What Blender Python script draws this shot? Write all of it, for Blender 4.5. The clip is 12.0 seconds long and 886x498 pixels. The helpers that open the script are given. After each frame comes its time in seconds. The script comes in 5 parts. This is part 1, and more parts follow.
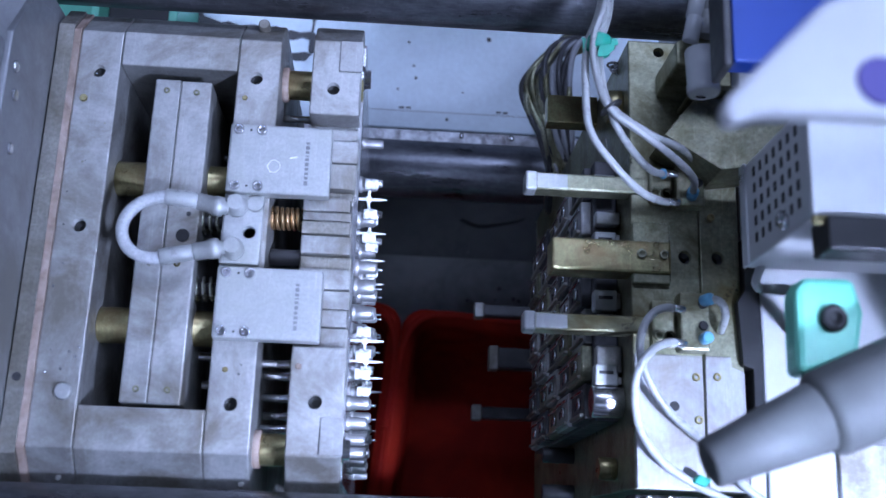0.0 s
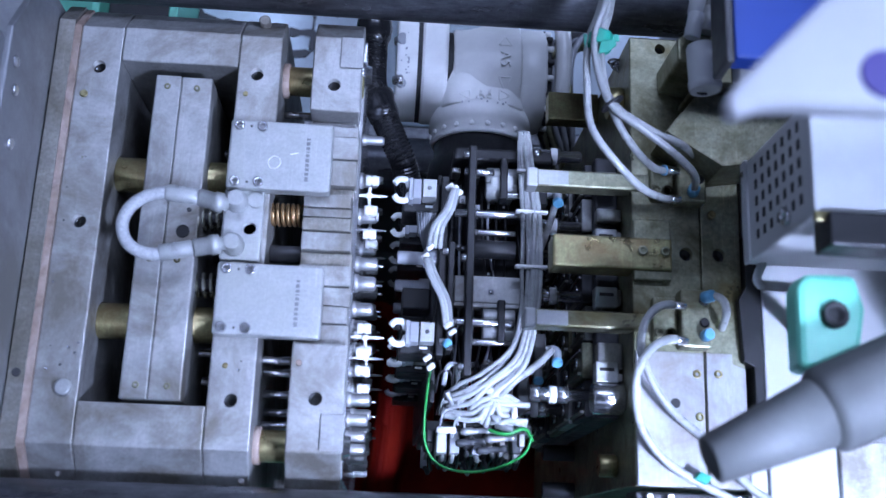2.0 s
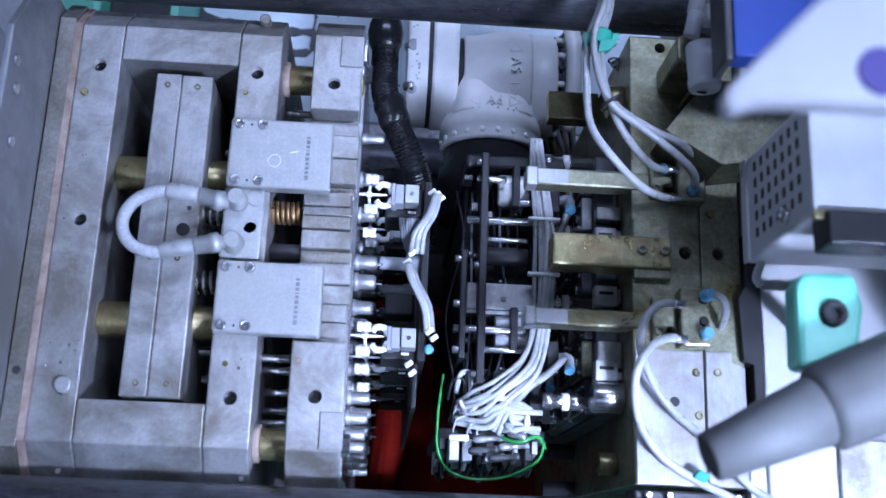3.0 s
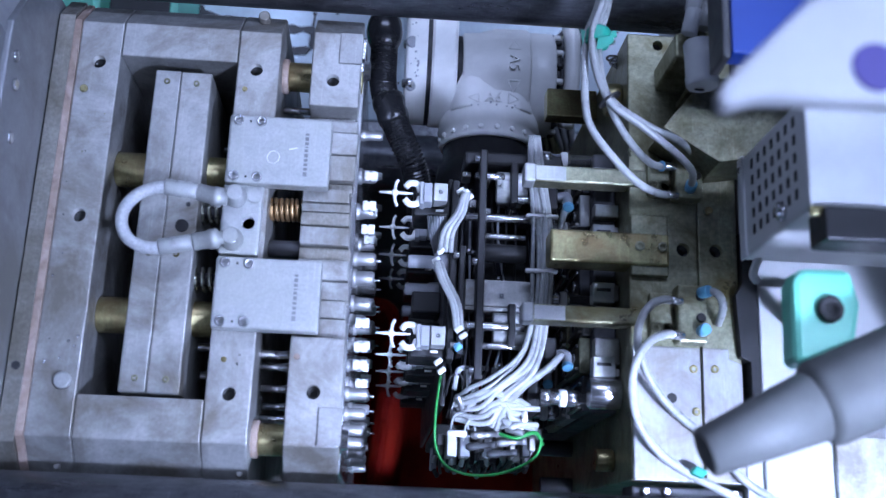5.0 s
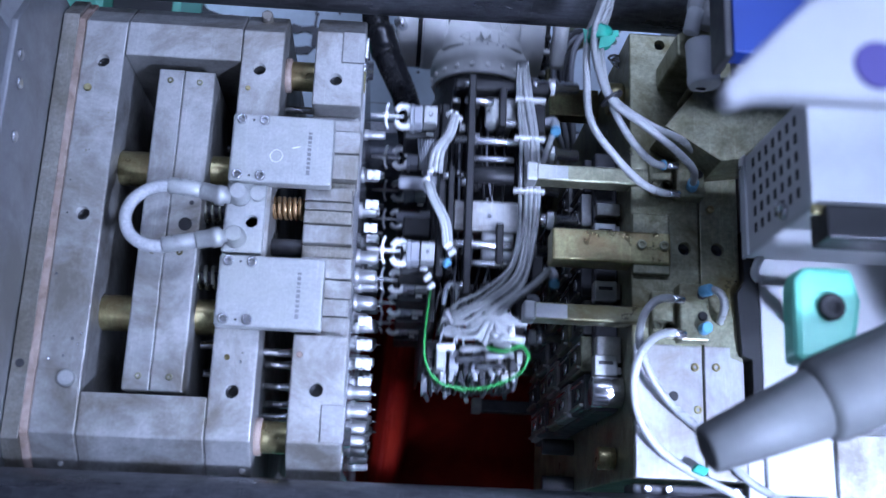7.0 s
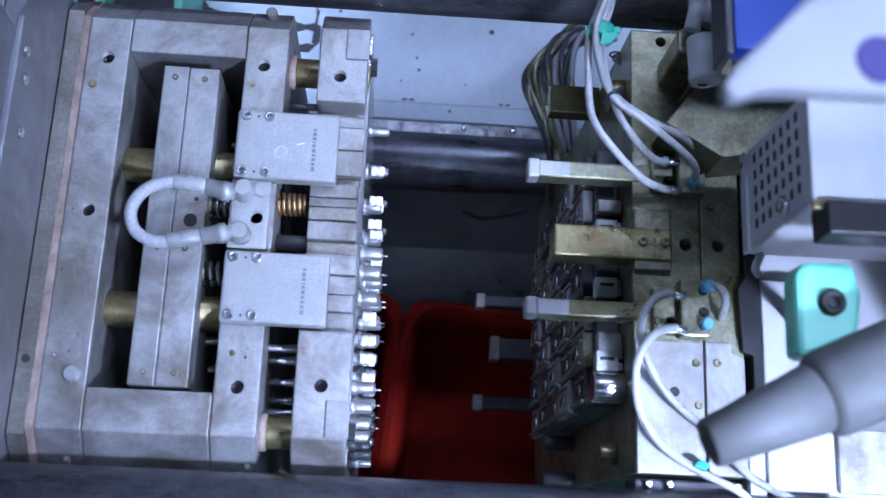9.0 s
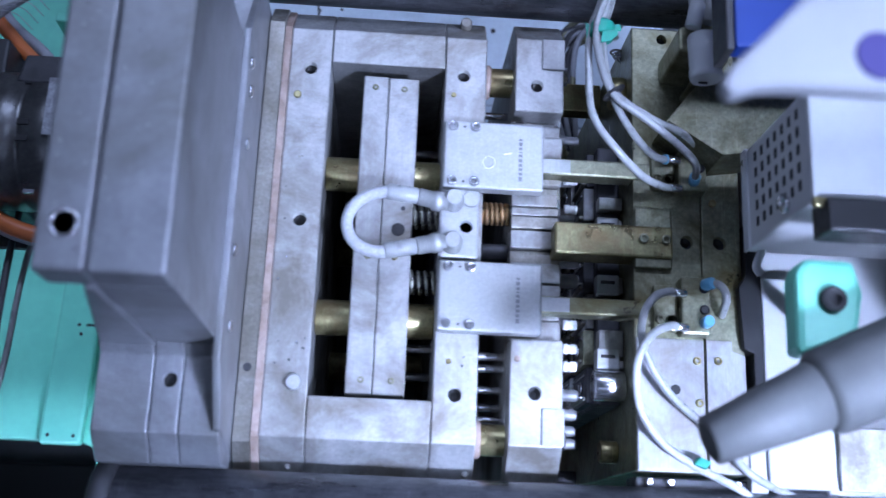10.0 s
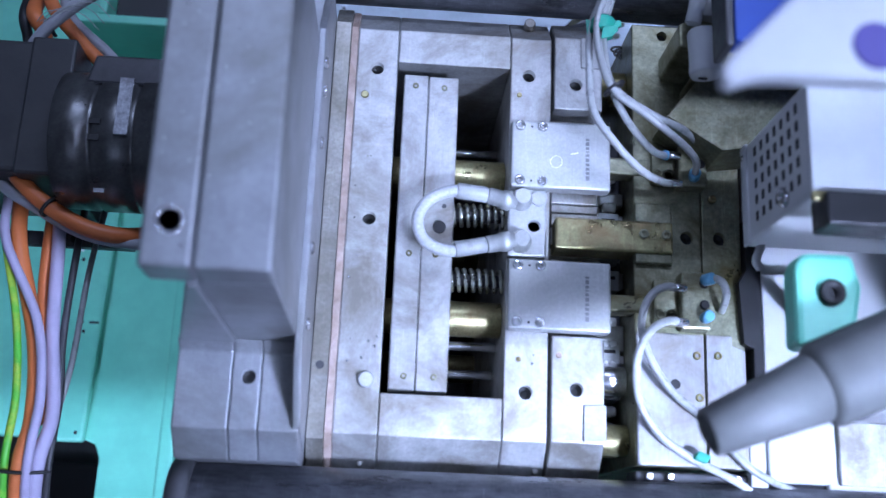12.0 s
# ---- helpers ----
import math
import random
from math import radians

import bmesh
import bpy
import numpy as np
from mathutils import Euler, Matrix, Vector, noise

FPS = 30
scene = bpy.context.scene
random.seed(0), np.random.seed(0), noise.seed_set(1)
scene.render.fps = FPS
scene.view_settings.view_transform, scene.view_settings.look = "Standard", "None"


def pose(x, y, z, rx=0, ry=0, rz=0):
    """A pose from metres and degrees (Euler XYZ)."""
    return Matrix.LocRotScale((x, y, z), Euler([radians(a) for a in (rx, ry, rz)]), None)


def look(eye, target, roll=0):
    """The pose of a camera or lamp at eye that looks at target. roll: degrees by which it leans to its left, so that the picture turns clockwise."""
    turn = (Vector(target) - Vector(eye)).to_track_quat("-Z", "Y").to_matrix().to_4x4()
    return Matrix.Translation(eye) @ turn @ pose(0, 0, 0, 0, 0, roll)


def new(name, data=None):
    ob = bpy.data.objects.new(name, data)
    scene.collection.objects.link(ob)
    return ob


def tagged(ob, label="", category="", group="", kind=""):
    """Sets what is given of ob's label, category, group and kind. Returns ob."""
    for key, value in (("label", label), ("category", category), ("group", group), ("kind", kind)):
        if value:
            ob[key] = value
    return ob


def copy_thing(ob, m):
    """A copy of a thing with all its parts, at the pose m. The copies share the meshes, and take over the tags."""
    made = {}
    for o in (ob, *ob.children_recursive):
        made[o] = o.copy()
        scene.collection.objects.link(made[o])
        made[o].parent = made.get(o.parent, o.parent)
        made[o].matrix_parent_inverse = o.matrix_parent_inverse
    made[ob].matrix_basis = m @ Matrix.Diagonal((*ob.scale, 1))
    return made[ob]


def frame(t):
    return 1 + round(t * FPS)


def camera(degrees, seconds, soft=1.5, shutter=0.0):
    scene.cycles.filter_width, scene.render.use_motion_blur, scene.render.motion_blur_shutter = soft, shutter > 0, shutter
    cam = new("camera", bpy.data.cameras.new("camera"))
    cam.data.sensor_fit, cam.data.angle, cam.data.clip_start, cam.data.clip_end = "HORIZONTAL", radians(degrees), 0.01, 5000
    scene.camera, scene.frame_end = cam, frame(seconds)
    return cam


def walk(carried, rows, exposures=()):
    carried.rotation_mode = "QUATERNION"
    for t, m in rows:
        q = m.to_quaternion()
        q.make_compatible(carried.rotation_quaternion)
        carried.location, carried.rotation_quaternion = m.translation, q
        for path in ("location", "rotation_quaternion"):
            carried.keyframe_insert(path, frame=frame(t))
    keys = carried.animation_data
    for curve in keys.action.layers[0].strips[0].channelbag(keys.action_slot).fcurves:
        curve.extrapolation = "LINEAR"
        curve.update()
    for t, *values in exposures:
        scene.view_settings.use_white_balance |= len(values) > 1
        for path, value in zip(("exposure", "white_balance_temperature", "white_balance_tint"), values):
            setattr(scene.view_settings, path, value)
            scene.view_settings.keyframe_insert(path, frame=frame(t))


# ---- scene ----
cam = camera(46, 12.0, soft=1.3, shutter=0.5)
cam.data.dof.use_dof = True
cam.data.dof.focus_distance = 1.50
cam.data.dof.aperture_fstop = 3.3
walk(cam, [
    (0, pose(-0.0305, -0.1595, 2.7500, 15.63, -3.56, 1.93)),
    (0.5, pose(-0.0312, -0.1604, 2.7487, 15.63, -3.58, 1.94)),
    (1, pose(-0.0319, -0.1607, 2.7475, 15.60, -3.57, 1.98)),
    (1.5, pose(-0.0321, -0.1619, 2.7466, 15.62, -3.59, 2.01)),
    (2, pose(-0.0321, -0.1631, 2.7466, 15.62, -3.63, 2.01)),
    (2.5, pose(-0.0301, -0.1639, 2.7464, 15.61, -3.60, 2.07)),
    (3, pose(-0.0290, -0.1661, 2.7475, 15.65, -3.53, 2.10)),
    (5, pose(-0.0272, -0.1698, 2.7506, 15.58, -3.57, 2.17)),
    (5.5, pose(-0.0262, -0.1718, 2.7486, 15.63, -3.54, 2.19)),
    (6, pose(-0.0279, -0.1718, 2.7506, 15.62, -3.57, 2.23)),
    (6.5, pose(-0.0294, -0.1721, 2.7519, 15.59, -3.60, 2.19)),
    (7, pose(-0.0300, -0.1739, 2.7540, 15.62, -3.57, 2.22)),
    (9, pose(-0.0330, -0.1789, 2.7562, 15.58, -3.60, 2.22)),
    (9.5, pose(-0.0374, -0.1775, 2.7554, 15.43, -3.71, 2.05)),
    (10, pose(-0.0309, -0.1805, 2.7553, 15.55, -3.48, 2.23)),
    (10.5, pose(-0.0276, -0.1842, 2.7587, 15.66, -3.37, 2.29)),
    (11, pose(-0.0267, -0.1875, 2.7572, 15.71, -3.34, 2.29)),
    (11.5, pose(-0.0277, -0.1890, 2.7575, 15.68, -3.34, 2.32)),
    (12, pose(-0.0290, -0.1909, 2.7581, 15.69, -3.37, 2.30)),
], [(0, 0.0), (12, 0.0)])

# ---------------------------------------------------------------- light
world = bpy.data.worlds.new("hall_air")
world.use_nodes = True
world.node_tree.nodes["Background"].inputs[0].default_value = (0.55, 0.62, 1.0, 1)
world.node_tree.nodes["Background"].inputs[1].default_value = 0.10
scene.world = world


def area(name, eye, target, sx, sy, watts, colour):
    data = bpy.data.lights.new(name, "AREA")
    data.shape, data.size, data.size_y, data.energy, data.color = "RECTANGLE", sx, sy, watts, colour
    ob = new(name, data)
    ob.matrix_basis = look(eye, target)
    return ob


COOL = (0.475, 0.595, 1.0)
work = area("work_light", (1.00, -0.80, 3.05), (0.04, 0.0, 1.25), 0.26, 0.20, 8.7, COOL)
work.data.spread = radians(43)
area("hall_light", (0.1, 2.3, 4.4), (0.1, 0.6, 1.0), 2.4, 0.4, 64, COOL)
# added overhead fill for the fixed side and the white arm, no known lamp
right_fill = area("aisle_light", (1.3, 0.3, 4.45), (0.55, 0.2, 1.6), 0.4, 2.0, 11, COOL)
right_fill.data.spread = radians(50)
# invented fill that lifts the teal bed at the left
side = area("side_light", (-1.0, -1.4, 2.6), (-0.66, 0.06, 0.75), 0.3, 0.2, 0.9, COOL)
side.data.spread = radians(26)
area("front_hall_light", (-0.3, -1.7, 4.45), (-0.1, 0.0, 1.0), 2.4, 0.4, 7, COOL)


# ---------------------------------------------------------------- materials
def material(name, base, rough=0.5, metal=0.0, vary=0.25, scale=30.0, stain=None, stain_amount=0.0, stain_scale=6.0,
             bump=0.1, bump_scale=180.0, alpha=1.0, transmission=0.0, coat=0.0, stretch=(1, 1, 1), per_piece=0.0, grain=0.0):
    m = bpy.data.materials.new(name)
    m.use_nodes = True
    n, l = m.node_tree.nodes, m.node_tree.links
    b = n["Principled BSDF"]
    co = n.new("ShaderNodeTexCoord")
    mp = n.new("ShaderNodeMapping")
    mp.inputs["Scale"].default_value = stretch
    l.new(co.outputs["Object"], mp.inputs["Vector"])
    fine = n.new("ShaderNodeTexNoise")
    fine.inputs["Scale"].default_value, fine.inputs["Detail"].default_value, fine.inputs["Roughness"].default_value = scale, 6, 0.65
    l.new(mp.outputs[0], fine.inputs["Vector"])
    ramp = n.new("ShaderNodeMapRange")
    ramp.inputs[1].default_value, ramp.inputs[2].default_value = 0.3, 0.7
    ramp.inputs[3].default_value, ramp.inputs[4].default_value = 1 - vary, 1 + vary
    l.new(fine.outputs["Fac"], ramp.inputs[0])
    mul = n.new("ShaderNodeMix")
    mul.data_type, mul.blend_type = "RGBA", "MULTIPLY"
    mul.inputs[0].default_value = 1
    mul.inputs[6].default_value = (*base, 1)
    l.new(ramp.outputs[0], mul.inputs[7])
    colour = mul.outputs[2]
    if grain:
        sp = n.new("ShaderNodeTexNoise")
        sp.inputs["Scale"].default_value, sp.inputs["Detail"].default_value, sp.inputs["Roughness"].default_value = scale * 7, 3, 0.7
        l.new(mp.outputs[0], sp.inputs["Vector"])
        sr = n.new("ShaderNodeMapRange")
        sr.inputs[1].default_value, sr.inputs[2].default_value = 0.35, 0.68
        sr.inputs[3].default_value, sr.inputs[4].default_value = 1 - grain, 1 + grain * 0.6
        l.new(sp.outputs["Fac"], sr.inputs[0])
        sc = n.new("ShaderNodeMapping")
        sc.inputs["Scale"].default_value, sc.inputs["Rotation"].default_value = (420, 14, 60), (0.2, 0.1, 0.5)
        l.new(co.outputs["Object"], sc.inputs["Vector"])
        sn = n.new("ShaderNodeTexNoise")
        sn.inputs["Scale"].default_value, sn.inputs["Detail"].default_value = 1.0, 3
        l.new(sc.outputs[0], sn.inputs["Vector"])
        sk = n.new("ShaderNodeMapRange")
        sk.inputs[1].default_value, sk.inputs[2].default_value = 0.60, 0.72
        sk.inputs[3].default_value, sk.inputs[4].default_value = 1.0, 1.0 + grain * 1.2
        l.new(sn.outputs["Fac"], sk.inputs[0])
        both = n.new("ShaderNodeMath")
        both.operation = "MULTIPLY"
        l.new(sr.outputs[0], both.inputs[0])
        l.new(sk.outputs[0], both.inputs[1])
        gm = n.new("ShaderNodeMix")
        gm.data_type, gm.blend_type = "RGBA", "MULTIPLY"
        gm.inputs[0].default_value = 1
        l.new(colour, gm.inputs[6])
        l.new(both.outputs[0], gm.inputs[7])
        colour = gm.outputs[2]
    if stain:
        big = n.new("ShaderNodeTexNoise")
        big.inputs["Scale"].default_value, big.inputs["Detail"].default_value, big.inputs["Roughness"].default_value = stain_scale, 9, 0.68
        big.inputs["Distortion"].default_value = 0.5
        l.new(co.outputs["Object"], big.inputs["Vector"])
        cut = n.new("ShaderNodeMapRange")
        cut.inputs[1].default_value, cut.inputs[2].default_value = 0.43, 0.65
        cut.inputs[3].default_value, cut.inputs[4].default_value = 0.0, stain_amount
        l.new(big.outputs["Fac"], cut.inputs[0])
        mix = n.new("ShaderNodeMix")
        mix.data_type = "RGBA"
        l.new(cut.outputs[0], mix.inputs[0])
        l.new(colour, mix.inputs[6])
        mix.inputs[7].default_value = (*stain, 1)
        colour = mix.outputs[2]
    if per_piece:
        info = n.new("ShaderNodeObjectInfo")
        pr = n.new("ShaderNodeMapRange")
        pr.inputs[3].default_value, pr.inputs[4].default_value = 1 - per_piece, 1 + per_piece
        l.new(info.outputs["Random"], pr.inputs[0])
        pm = n.new("ShaderNodeMix")
        pm.data_type, pm.blend_type = "RGBA", "MULTIPLY"
        pm.inputs[0].default_value = 1
        l.new(colour, pm.inputs[6])
        l.new(pr.outputs[0], pm.inputs[7])
        colour = pm.outputs[2]
    l.new(colour, b.inputs["Base Color"])
    rr = n.new("ShaderNodeMapRange")
    rr.inputs[1].default_value, rr.inputs[2].default_value = 0.3, 0.7
    rr.inputs[3].default_value, rr.inputs[4].default_value = max(0.03, rough - 0.5 * vary), min(1, rough + 0.5 * vary)
    l.new(fine.outputs["Fac"], rr.inputs[0])
    l.new(rr.outputs[0], b.inputs["Roughness"])
    b.inputs["Metallic"].default_value = metal
    b.inputs["Transmission Weight"].default_value = transmission
    b.inputs["Coat Weight"].default_value = coat
    if bump:
        bn = n.new("ShaderNodeTexNoise")
        bn.inputs["Scale"].default_value, bn.inputs["Detail"].default_value = bump_scale, 4
        l.new(mp.outputs[0], bn.inputs["Vector"])
        bp = n.new("ShaderNodeBump")
        bp.inputs["Strength"].default_value, bp.inputs["Distance"].default_value = bump, 0.002
        l.new(bn.outputs["Fac"], bp.inputs["Height"])
        l.new(bp.outputs[0], b.inputs["Normal"])
    return m


STEEL = material("ground_steel", (0.45, 0.45, 0.435), 0.52, 0.7, 0.16, 26, (0.165, 0.14, 0.105), 0.8, 9, 0.05, 260, per_piece=0.10, grain=0.10)
STEEL_FINE = material("machined_steel", (0.47, 0.48, 0.47), 0.52, 0.6, 0.08, 40, (0.42, 0.43, 0.37), 0.4, 12, 0.03, 400, grain=0.10)
# OLIVE: oil stains, and the shadow over the fixed half mixed into the colour
OLIVE = material("oily_shaded_steel", (0.31, 0.31, 0.21), 0.4, 0.7, 0.28, 24, (0.105, 0.085, 0.03), 0.95, 10, 0.07, 240, grain=0.25)
BRASS = material("tarnished_brass_steel", (0.43, 0.39, 0.20), 0.34, 0.85, 0.2, 40, (0.27, 0.17, 0.08), 0.7, 22, 0.12, 300, grain=0.2)
COPPER = material("copper_coloured_insulation", (0.30, 0.215, 0.17), 0.6, 0.1, 0.3, 60, (0.62, 0.5, 0.44), 0.5, 25)
DARK = material("dark_oiled_steel", (0.075, 0.075, 0.08), 0.5, 0.5, 0.3, 50, (0.05, 0.05, 0.05), 0.5, 9)
BAR = material("hard_tie_bar_steel", (0.15, 0.155, 0.17), 0.36, 0.8, 0.3, 25, (0.30, 0.30, 0.33), 0.25, 30, 0.06, 120, stretch=(0.25, 1, 1), grain=0.3)
BLACK = material("black_plastic", (0.014, 0.014, 0.015), 0.5, 0, 0.3, 60, bump=0.05)
RUBBER = material("black_rubber_hose", (0.012, 0.012, 0.013), 0.24, 0, 0.2, 50, bump=0.04)
CHROME = material("bright_pin_steel", (0.62, 0.62, 0.63), 0.22, 0.95, 0.1, 50, bump=0.02)
WHITE = material("white_plastic", (0.86, 0.86, 0.84), 0.4, 0, 0.04, 30, bump=0.02)
HOSE = material("milky_hose", (0.38, 0.39, 0.38), 0.30, 0, 0.14, 60, (0.26, 0.27, 0.26), 0.5, 22, 0.03, per_piece=0.2)
BRAID = material("braided_hose", (0.46, 0.47, 0.48), 0.4, 0.0, 0.22, 300, bump=0.4, bump_scale=700)
APRON = material("dark_apron_rubber", (0.075, 0.078, 0.08), 0.55, 0, 0.3, 12, (0.13, 0.13, 0.135), 0.6, 5, 0.15, 30)
# COVER: rust streaks on steel made paler for the lamp light falling there
COVER = material("rust_streaked_lit_steel", (0.40, 0.405, 0.405), 0.5, 0.5, 0.1, 30, (0.22, 0.17, 0.12), 0.6, 13, 0.03, 300, stretch=(1, 0.4, 1), grain=0.10)
PAINT = material("pale_machine_paint", (0.56, 0.57, 0.57), 0.42, 0, 0.05, 20, (0.55, 0.54, 0.5), 0.3, 5, 0.05, 220)
ROBOT = material("pale_robot_paint", (0.80, 0.80, 0.77), 0.38, 0, 0.05, 25, (0.5, 0.5, 0.48), 0.35, 7, 0.06, 150)
SHEET = material("pale_sheet_paint", (0.64, 0.74, 0.80), 0.45, 0.0, 0.06, 14, (0.5, 0.57, 0.62), 0.3, 3, 0.04, 160, grain=0.06)
GREY = material("grey_sheet_paint", (0.24, 0.245, 0.255), 0.5, 0, 0.12, 14, (0.06, 0.06, 0.065), 0.5, 6)
TEAL = material("teal_machine_paint", (0.20, 0.70, 0.50), 0.4, 0, 0.08, 18, (0.13, 0.58, 0.42), 0.4, 5, 0.06, 90)
RED = material("red_bin_plastic", (0.135, 0.006, 0.004), 0.7, 0, 0.15, 10, (0.25, 0.015, 0.006), 0.7, 5, 0.04, 60)
RED.node_tree.nodes["Principled BSDF"].inputs["Specular IOR Level"].default_value = 0.06
GREEN = material("green_tape", (0.02, 0.34, 0.23), 0.45, 0, 0.1, 60, bump=0.3, bump_scale=120)
GREENWIRE = material("green_wire", (0.02, 0.24, 0.05), 0.4, 0, 0.1, 60, bump=0)
ORANGE = material("orange_cable", (0.62, 0.17, 0.05), 0.45, 0, 0.1, 40, bump=0.05)
GREYCABLE = material("grey_cable", (0.32, 0.33, 0.35), 0.5, 0, 0.1, 40, bump=0.05)
LILAC = material("pale_lilac_cable", (0.42, 0.38, 0.50), 0.45, 0, 0.08, 40, bump=0.04)
EARTH = material("earth_wire", (0.10, 0.50, 0.05), 0.4, 0, 0.1, 60, (0.55, 0.60, 0.06), 0.8, 20, bump=0)
BLUE = material("blue_panel", (0.012, 0.05, 0.28), 0.4, 0, 0.05, 20, bump=0.02)
BLUEFIT = material("blue_fitting", (0.14, 0.40, 0.58), 0.35, 0, 0.05, 40, bump=0)
PIN = material("satin_core_steel", (0.40, 0.40, 0.40), 0.42, 0.75, 0.14, 70, (0.30, 0.29, 0.27), 0.5, 40, 0.03, 300)
SPRING = material("spring_steel", (0.36, 0.36, 0.30), 0.3, 0.9, 0.2, 60, bump=0)
RUSTSPRING = material("bronze_spring", (0.45, 0.28, 0.14), 0.35, 0.85, 0.3, 60, bump=0)
PITTED = material("pitted_rail", (0.42, 0.43, 0.45), 0.45, 0.6, 0.3, 60, (0.07, 0.06, 0.06), 0.95, 26, 0.3, 90, grain=0.3)
LIDGREY = material("grey_lid_paint", (0.50, 0.52, 0.52), 0.5, 0, 0.06, 20, bump=0.04)
CAST = material("cast_platen_steel", (0.36, 0.37, 0.385), 0.48, 0.6, 0.14, 22, (0.19, 0.185, 0.165), 0.7, 6, 0.05, 200, grain=0.07)
ARMPAINT = material("white_arm_paint", (0.66, 0.67, 0.68), 0.6, 0, 0.05, 12, (0.56, 0.57, 0.58), 0.3, 5, 0.03, 100)
VIOLET = material("violet_disc", (0.10, 0.08, 0.30), 0.5, 0, 0.05, 20, bump=0)
FLANGE = material("dark_machined_flange", (0.17, 0.17, 0.165), 0.34, 0.75, 0.2, 30, (0.05, 0.05, 0.05), 0.6, 12, 0.05, 200, grain=0.12)
MOTOR = material("black_motor_paint", (0.028, 0.029, 0.031), 0.5, 0.1, 0.2, 40, (0.05, 0.05, 0.05), 0.5, 14, 0.06, 220)
CYLGREY = material("grey_cylinder_paint", (0.12, 0.125, 0.12), 0.62, 0.1, 0.12, 30, (0.16, 0.16, 0.155), 0.5, 12, 0.1, 120)
BACKING = material("stained_backing_steel", (0.36, 0.34, 0.30), 0.42, 0.7, 0.2, 30, (0.17, 0.15, 0.11), 0.75, 11, 0.07, 240, grain=0.2)
BRAIDDARK = material("braided_steel_cable", (0.30, 0.30, 0.22), 0.35, 0.7, 0.3, 300, bump=0.5, bump_scale=700)
TAG = material("yellow_tag", (0.50, 0.46, 0.05), 0.5, 0, 0.08, 60, bump=0)
CONCRETE = material("concrete_floor", (0.16, 0.16, 0.16), 0.7, 0, 0.2, 8, (0.08, 0.08, 0.08), 0.5, 2)
HALL = material("hall_wall_paint", (0.6, 0.62, 0.64), 0.7, 0, 0.05, 4, (0.5, 0.5, 0.5), 0.3, 1)


# ---------------------------------------------------------------- mesh helpers
# scale of the plan, across and along the machine
SX, SY = 1.016, 1.037
PLAN = Matrix.Diagonal((SX, SY, 1, 1))


def box(x0, x1, y0, y1, z0, z1, bevel=0.0015):
    bm = bmesh.new()
    bmesh.ops.create_cube(bm, size=1)
    for v in bm.verts:
        v.co = ((x0 + x1) / 2 + v.co.x * (x1 - x0), (y0 + y1) / 2 + v.co.y * (y1 - y0), (z0 + z1) / 2 + v.co.z * (z1 - z0))
    if bevel:
        bmesh.ops.bevel(bm, geom=bm.edges[:], offset=bevel, segments=2, affect="EDGES", profile=0.5)
    return bm


def prism(poly, a, b, axis="x", bevel=0.0015):
    """A polygon drawn out along an axis: (y, z) for x, (x, z) for y, (x, y) for z."""
    def at(p, h):
        return {"x": (h, p[0], p[1]), "y": (p[0], h, p[1]), "z": (p[0], p[1], h)}[axis]
    bm = bmesh.new()
    lo = [bm.verts.new(at(p, a)) for p in poly]
    hi = [bm.verts.new(at(p, b)) for p in poly]
    bm.faces.new(lo)
    bm.faces.new(hi)
    for k in range(len(poly)):
        j = (k + 1) % len(poly)
        bm.faces.new((lo[k], lo[j], hi[j], hi[k]))
    bmesh.ops.recalc_face_normals(bm, faces=bm.faces[:])
    if bevel:
        bmesh.ops.bevel(bm, geom=bm.edges[:], offset=bevel, segments=2, affect="EDGES", profile=0.5)
    return bm


def lathe(p0, p1, profile, seg=24):
    """Rings of (distance along, radius) round the line from p0 to p1; distances are shares of its length."""
    p0, p1 = Vector(p0), Vector(p1)
    d = p1 - p0
    q = d.to_track_quat("Z", "Y")
    bm = bmesh.new()
    rings = []
    for s, r in profile:
        rings.append([bm.verts.new(p0 + d * s + q @ Vector((r * math.cos(2 * math.pi * k / seg), r * math.sin(2 * math.pi * k / seg), 0)))
                      for k in range(seg)])
    for a, b in zip(rings, rings[1:]):
        for k in range(seg):
            f = bm.faces.new((a[k], a[(k + 1) % seg], b[(k + 1) % seg], b[k]))
            f.smooth = True
    bm.faces.new(rings[0][::-1])
    bm.faces.new(rings[-1])
    bmesh.ops.recalc_face_normals(bm, faces=bm.faces[:])
    return bm


def rod(p0, p1, r, seg=20, edge=0.0015):
    n = (Vector(p1) - Vector(p0)).length
    e = min(edge, r * 0.4, n * 0.3) / n
    k = e * n
    return lathe(p0, p1, [(0, r - k), (e, r), (1 - e, r), (1, r - k)], seg)


def smooth_path(points, steps=8):
    pts = [Vector(p) for p in points]
    pts = [pts[0] * 2 - pts[1]] + pts + [pts[-1] * 2 - pts[-2]]
    out = []
    for a, b, c, d in zip(pts, pts[1:], pts[2:], pts[3:]):
        for k in range(steps):
            t = k / steps
            out.append(0.5 * (2 * b + (c - a) * t + (2 * a - 5 * b + 4 * c - d) * t * t + (3 * b - a - 3 * c + d) * t ** 3))
    return out + [pts[-2]]


